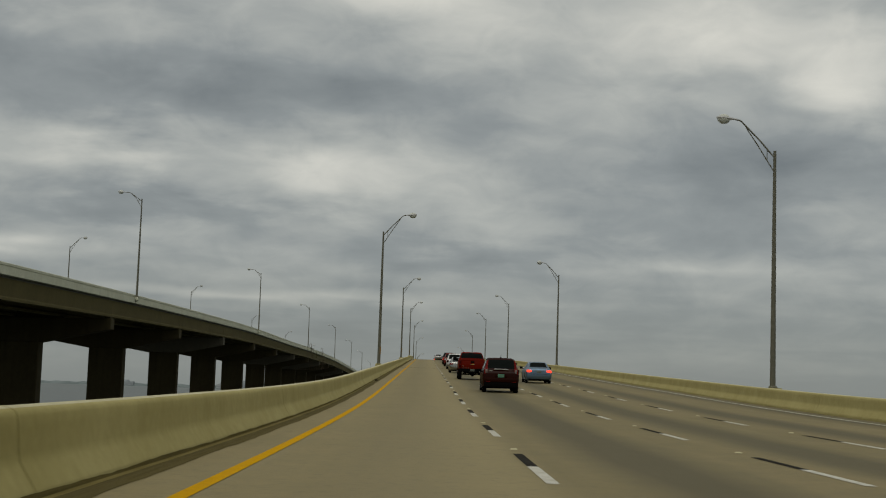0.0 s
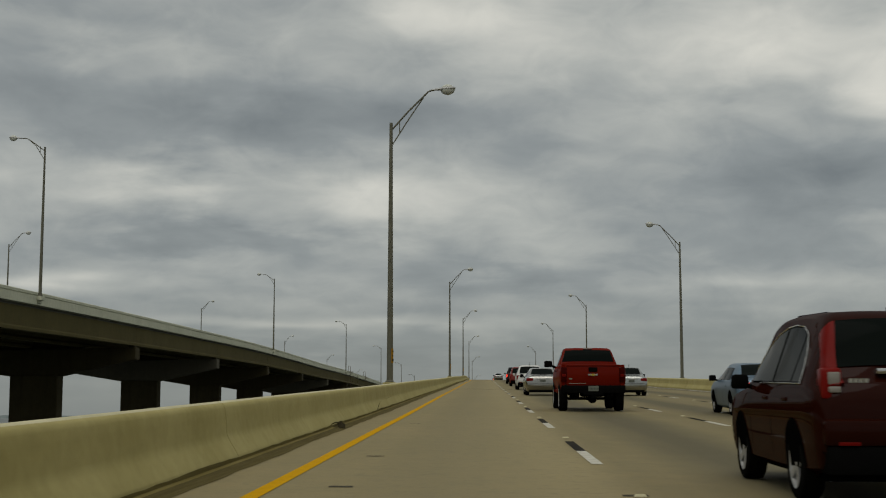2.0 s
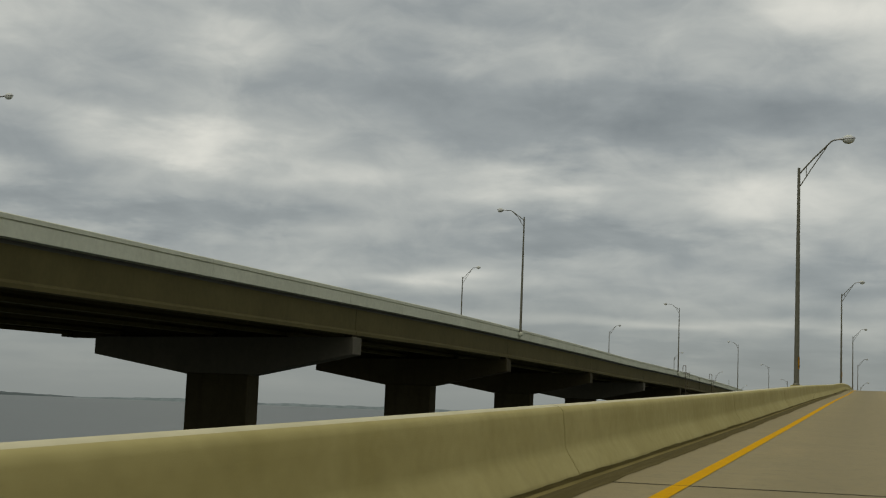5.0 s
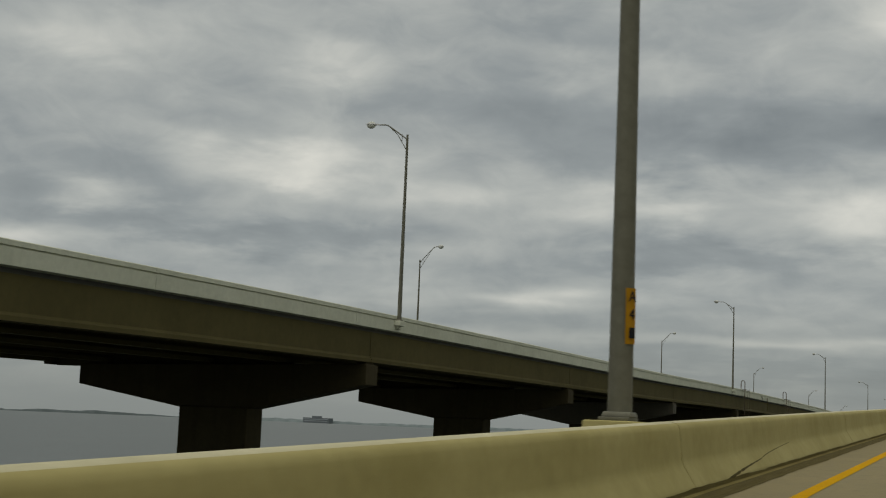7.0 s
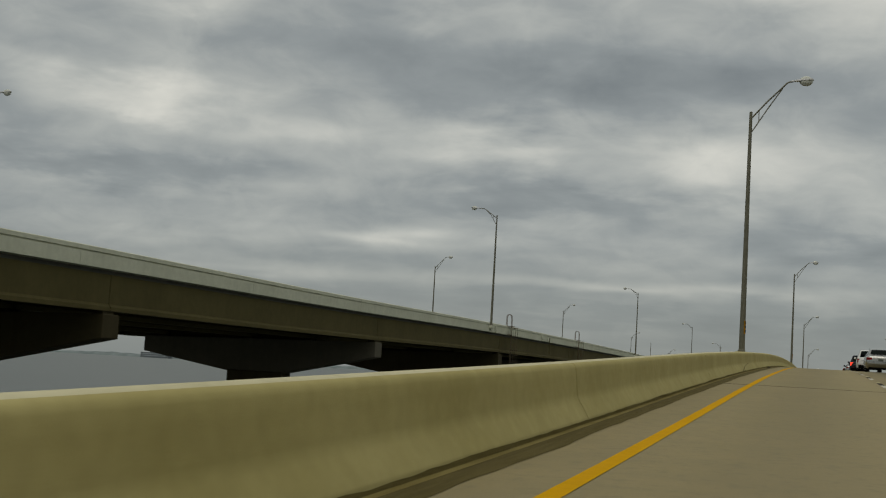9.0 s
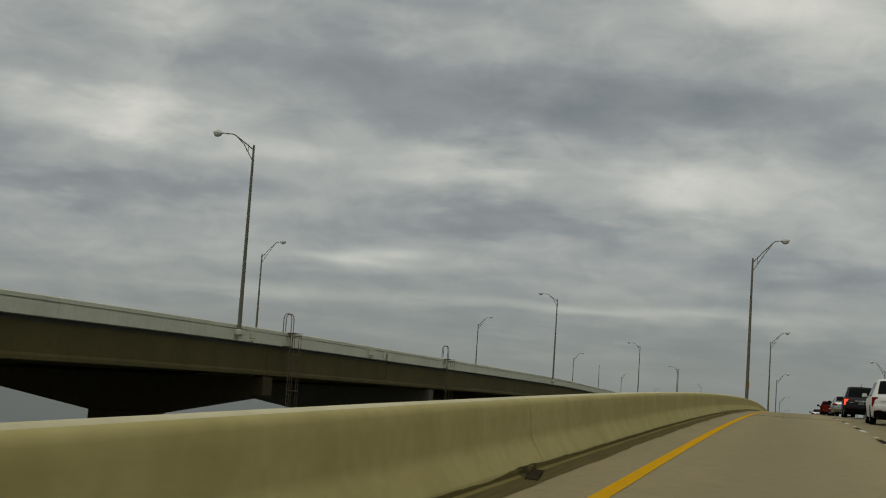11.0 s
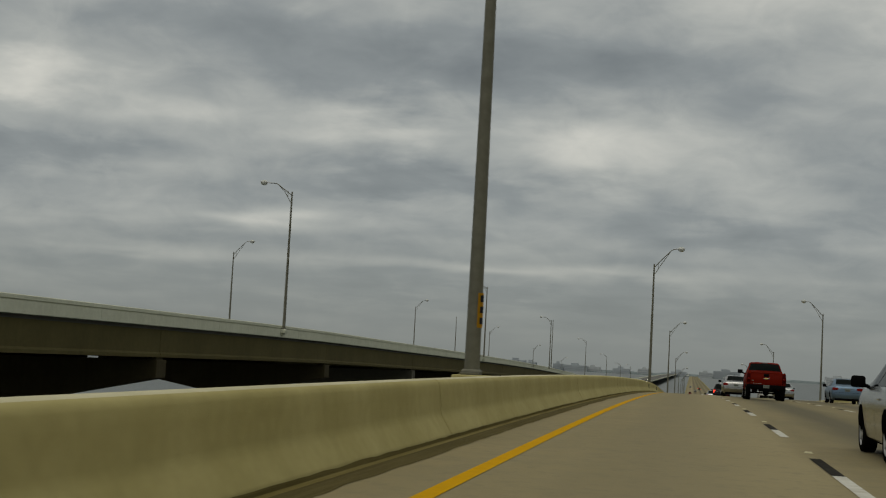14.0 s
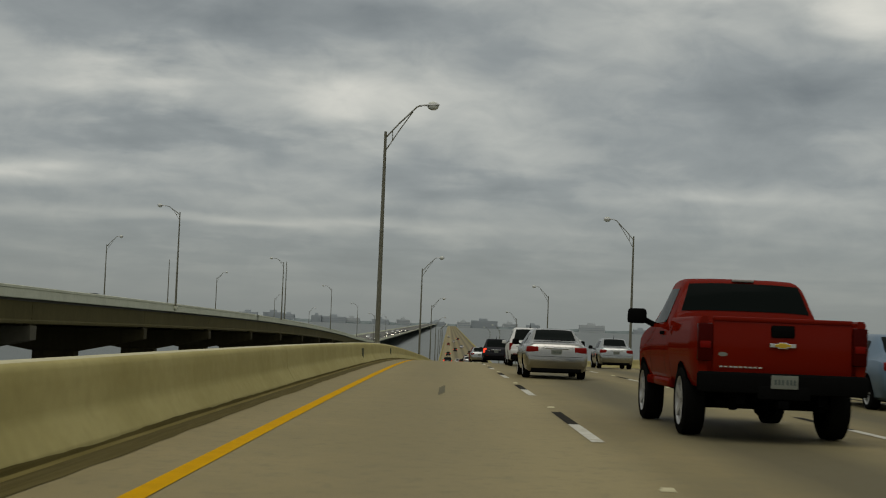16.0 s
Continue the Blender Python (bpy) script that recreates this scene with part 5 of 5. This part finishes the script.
def pickup(label):
    car = empty("pickup_truck", label, "pickup truck", "cars in the traffic")
    UP = 0.11
    cab = Shell([
        (2.12, 0.54, 1.34, 1.410, 0.93, 0.985, 0.93),
        (2.16, 0.54, 1.35, 1.510, 0.93, 0.985, 0.90),
        (2.36, 0.54, 1.36, 1.910, 0.93, 0.99, 0.76),
        (2.52, 0.54, 1.36, 1.970, 0.93, 0.99, 0.74),
        (3.10, 0.54, 1.35, 1.985, 0.93, 0.99, 0.74),
        (3.36, 0.54, 1.35, 1.910, 0.93, 0.99, 0.75),
        (3.98, 0.54, 1.32, 1.410, 0.93, 0.99, 0.86),
        (4.60, 0.56, 1.24, 1.320, 0.93, 0.99, 0.84),
        (5.08, 0.58, 1.14, 1.230, 0.90, 0.96, 0.80),
        (5.20, 0.66, 0.98, 1.050, 0.82, 0.88, 0.74)])
    part("cab", cab.body(), RED, car, "bright red cab and hood", 38)
    part("rear_window", cab.top_glass(2.175, 2.35, 0.93), TINT, car, "dark rear window", 60)
    part("windshield", cab.top_glass(3.40, 3.92, 0.9), TINT, car, "", 60)
    # pickup bed: two sides, front wall, floor, tailgate
    for s in (1, -1):
        bm = bmesh.new()
        sec = [(x, z + UP) for x, z in ((0.90, 0.50), (0.955, 0.58), (0.985, 0.80), (1.0, 0.98), (0.985, 1.12), (0.965, 1.285), (0.945, 1.315), (0.89, 1.315), (0.875, 1.29), (0.875, 0.56))]
        ys = (0.10, 0.14, 0.6, 1.2, 1.8, 2.09)
        pinch = (0.975, 1.0, 1.0, 1.0, 1.0, 1.0)
        rings = [[bm.verts.new((s * x * p, y, z)) for x, z in sec] for y, p in zip(ys, pinch)]
        for a, b in zip(rings, rings[1:]):
            for k in range(len(sec)):
                bm.faces.new((a[k], a[(k + 1) % len(sec)], b[(k + 1) % len(sec)], b[k]))
        bm.faces.new(rings[0]), bm.faces.new(rings[-1])
        part("bed_side", bm, RED, car, "", 35)
        part("side_window", cab.side_glass(s, 2.52, 3.62, 0.02, 0.15, 0.02, -0.34), TINT, car, "", 60)
        seam(car, cab, s, 2.46, 0.56, 1.22)
        seam(car, cab, s, 3.72, 0.56, 1.2)
        block(car, "door_handle", TRIM, *sorted((s * 0.975, s * 1.02)), 2.52, 2.72, 1.210, 1.260, 0.012)
        block(car, "fuel_door" if s < 0 else "side_marker", RED, *sorted((s * 0.955, s * 0.99)), 1.86, 2.0, 1.190, 1.330, 0.015)
        lamp = block(car, "tail_light", DEEP_LENS, *sorted((s * 0.80, s * 0.972)), 0.055, 0.22, 0.910, 1.345, 0.02, "tall dark red tail light")
        block(lamp, "reversing_lens", RED_LENS, *sorted((s * 0.825, s * 0.945)), 0.047, 0.06, 1.060, 1.140, 0.006)
        block(car, "rocker_panel", RED, *sorted((s * 0.80, s * 0.975)), 2.15, 4.15, 0.530, 0.650, 0.03)
    block(car, "bed_front_wall", RED, -0.88, 0.88, 2.06, 2.11, 0.710, 1.410, 0.01)
    block(car, "bed_floor", UNDER, -0.88, 0.88, 0.12, 2.08, 0.60, 0.70, 0.0)
    gate = block(car, "tailgate", RED, -0.80, 0.80, 0.075, 0.14, 0.770, 1.415, 0.025, "red tailgate")
    block(gate, "tailgate_cap", RED, -0.80, 0.80, 0.06, 0.15, 1.372, 1.428, 0.018)
    block(gate, "handle_recess", TRIM, -0.135, 0.135, 0.055, 0.085, 1.205, 1.345, 0.02, "black tailgate handle recess")
    bm = bmesh.new()
    box(bm, -0.15, 0.15, 0.052, 0.075, 1.092, 1.138, 0.006)
    box(bm, -0.058, 0.058, 0.051, 0.075, 1.078, 1.152, 0.006)
    badge = part("badge", bm, CHROME, gate, "chrome cross-shaped badge")
    bm = bmesh.new()
    box(bm, -0.09, 0.09, 0.048, 0.056, 1.102, 1.130, 0.003)
    box(bm, -0.045, 0.045, 0.047, 0.056, 1.089, 1.143, 0.003)
    part("badge_inlay", bm, GOLD, badge, "gold inlay")
    bm = bmesh.new()
    for k in range(9):
        box(bm, -0.72 + k * 0.056, -0.72 + k * 0.056 + 0.04, 0.066, 0.078, 0.846, 0.864)
    part("name_bars", bm, CHROME, gate, "row of small bright bars")
    bm = bmesh.new()
    for k in range(10):
        a = 2 * math.pi * k / 10
        bm.verts.new((-0.68 + 0.055 * math.cos(a), 0.071, 0.995 + 0.025 * math.sin(a)))
    bm.faces.new(bm.verts)
    part("decal", bm, PLATE, gate, "small pale oval decal")
    bm = bmesh.new()
    box(bm, -0.97, 0.97, -0.06, 0.12, 0.56, 0.795, 0.035)
    box(bm, -0.30, 0.30, -0.065, 0.0, 0.50, 0.66, 0.02)
    part("rear_bumper", bm, TRIM, car, "black step bumper", 40)
    add_plate(car, 0.0, -0.064, 0.625)
    block(car, "stop_light", CLEAR_LENS, -0.14, 0.14, 2.345, 2.44, 1.93, 1.96, 0.01, "high stop light")
    # underside
    bm = bmesh.new()
    tube(bm, [(-0.75, 1.15, 0.38), (0.75, 1.15, 0.38)], 0.045, 8)
    bmesh.ops.create_uvsphere(bm, u_segments=10, v_segments=6, radius=0.15, matrix=Matrix.Translation((0.05, 1.12, 0.38)))
    part("rear_axle", bm, UNDER, car)
    bm = bmesh.new()
    tube(bm, [(0.52, 0.12, 0.44), (0.52, 1.6, 0.46)], 0.04, 8)
    part("exhaust_pipe", bm, UNDER, car)
    for s in (1, -1):
        block(car, "frame_rail", UNDER, *sorted((s * 0.42, s * 0.52)), 0.05, 4.9, 0.44, 0.58, 0.0)
        block(car, "leaf_spring", UNDER, *sorted((s * 0.55, s * 0.62)), 0.35, 1.9, 0.40, 0.46, 0.01)
        bm = bmesh.new()
        tube(bm, [(s * 0.5, 0.32, 0.36), (s * 0.5, 0.36, 0.55)], 0.05, 8)
        part("shackle", bm, UNDER, car)
    block(car, "hitch_receiver", UNDER, -0.06, 0.06, -0.06, 0.3, 0.40, 0.49, 0.008)
    block(car, "spare_wheel", UNDER, -0.35, 0.35, 0.35, 0.95, 0.44, 0.6, 0.06)
    add_arch_shades(car, lambda y, z: cab.flank(y, z) if y > 2.1 else float(np.interp(z, [0.61, 0.69, 0.91, 1.09], [0.90, 0.955, 0.985, 1.0])), 0.41, (1.15, 4.42), UNDER, 0.62)
    add_wheels(car, 0.41, 0.27, 1.0, (1.15, 4.42))
    for s, out in ((1, 0.16), (-1, 0.0)):
        bm = bmesh.new()
        box(bm, s * (1.06 - out), s * (1.33 - 1.9 * out), 3.62, 3.76, 1.36 - out, 1.57 - out, 0.045, (0.95, 0.9))
        tube(bm, [(s * (0.95 - out * 0.5), 3.72, 1.35 - out), (s * (1.1 - out), 3.70, 1.42 - out)], 0.04, 6)
        part("side_mirror", bm, TRIM, car, "large black side mirror" if s < 0 else "black side mirror folded in", 40)
    return car


def park(car, x, rear_axle, axle_at, grow=1.0, turn=0.0, rise=None):
    """Stand a car on the deck with its rear axle at the given place, tipped to the gradient."""
    rise = rise or deck_z
    y = rear_axle - axle_at * grow * math.cos(radians(turn))
    tip = math.degrees(math.atan2(rise(rear_axle + 1.5) - rise(rear_axle - 1.5), 3.0)) * (1 if abs(turn) < 90 else -1)
    m = pose(x, y, rise(rear_axle) - axle_at * grow * math.sin(radians(tip)) + 0.004, tip, 0, turn)
    car.matrix_basis = m @ Matrix.Diagonal((grow, grow, grow, 1))
    return car


# first group of cars on the climb
park(tall_car("dark maroon sport utility vehicle with tall rear lights", MAROON, 4.55, 1.84, 1.74), 5.96, 71.86, 0.92)
park(sedan("steel blue sedan braking in the third lane", BLUE, 4.8, 1.82, 1.47, BRAKE), 10.0, 98.66, 0.98)
truck = park(pickup("bright red single-cab pickup truck with black bumper"), 5.55, 103.41, 1.15, 1.01)
lux = park(sedan("silver luxury sedan in the second lane", SILVER, 4.85, 1.84, 1.46), 5.3, 134.16, 0.98)
compact = park(sedan("pale silver compact sedan with roof antenna", PALE_SILVER, 4.5, 1.70, 1.49, antenna=True), 9.85, 133.26, 0.95)
van = park(tall_car("white minivan with a wide dark rear window", VAN_WHITE, 5.05, 1.95, 1.76, "van", False, None, "minivan"), 5.5, 160.86, 1.0)
rust = park(tall_car("dull red sport utility vehicle far ahead", BRICK_RED, 4.6, 1.85, 1.75, "van", False), 5.55, 191.16, 0.92)
night = park(tall_car("black sport utility vehicle with lit brake lamps", DARK, 4.8, 1.9, 1.80, "van", False, BRAKE), 5.6, 212.56, 0.95)

# second group, past the crest
def again(ob, x, axle, at, label=""):
    m = copy_thing(ob, Matrix())
    g = ob.matrix_basis.to_scale()[0]
    park(m, x, axle, at, g)
    return tagged(m, label)


again(lux, 5.35, 359.08, 0.98, "silver luxury sedan climbing to the crest")
again(van, 5.5, 384.88, 1.0, "white minivan climbing to the crest")
again(night, 5.5, 413.88, 0.95)
again(compact, 5.35, 436.5, 0.95)
again(truck, 5.83, 493.34, 1.15, "bright red single-cab pickup truck past the crest")
again(lux, 5.05, 517.14, 0.98)
again(van, 5.65, 540.24, 1.0)
again(compact, 10.1, 545.34, 0.95)
again(night, 5.5, 581.04, 0.95)
again(rust, 5.2, 630.94, 0.92)
park(sedan("steel blue sedan beside the red pickup truck", BLUE, 4.8, 1.82, 1.47), 10.95, 503.24, 0.98)
park(tall_car("white sport utility vehicle on the downgrade", VAN_WHITE, 4.7, 1.88, 1.75, "van", False), 9.9, 568.04, 0.95)
FAR_CARS = ((4.9, 609.3, compact, 0.95), (5.6, 727.7, lux, 0.98), (1.9, 795.9, night, 0.95), (5.6, 835.7, rust, 0.92), (9.3, 864.1, night, 0.95), (2.0, 909.6, night, 0.95),
            (5.5, 977.8, van, 1.0), (9.2, 1057.4, lux, 0.98), (2.0, 1091.5, night, 0.95), (5.4, 1182.5, night, 0.95), (9.3, 1273.4, van, 1.0), (1.9, 1341.7, rust, 0.92), (5.5, 1466.7, lux, 0.98), (9.1, 1591.8, night, 0.95), (2.0, 1705.5, van, 1.0))
for x, y, ob, at in FAR_CARS:
    again(ob, x, y, at)

# opposite traffic on the other bridge, headlights on
def their_deck(y):
    return their_top(y) - 0.82


oncoming = []
for body in (sedan("dark sedan with headlights on, coming the other way", DARK, 4.7, 1.8, 1.45), sedan("silver sedan with headlights on, coming the other way", SILVER, 4.7, 1.8, 1.45),
             tall_car("white sport utility vehicle with headlights on", VAN_WHITE, 4.7, 1.9, 1.8, "van", False)):
    for s in (1, -1):
        block(body, "headlight", BEAM, *sorted((s * 0.52, s * 0.76)), 4.50, 4.66, 0.60, 0.76, 0.03, "bright headlight")
    oncoming.append(body)
park(oncoming[0], -35.7, 319.5, 0.98, 1.0, 180.0, their_deck)
park(oncoming[1], -40.3, 482.1, 0.98, 1.0, 180.0, their_deck)
park(oncoming[2], -44.2, 574.2, 0.98, 1.0, 180.0, their_deck)
park(copy_thing(oncoming[0], Matrix()), -35.9, 626.5, 0.98, 1.0, 180.0, their_deck)
park(copy_thing(oncoming[1], Matrix()), -40.1, 693.6, 0.98, 1.0, 180.0, their_deck)
for k in range(26):
    y = 864 + 38.0 * k + 10.0 * math.sin(k * 2.3)
    park(copy_thing(oncoming[k % 3], Matrix()), (-36.0, -40.2, -44.0)[(k * 7) % 3], y, 0.98, 1.0, 180.0, their_deck)
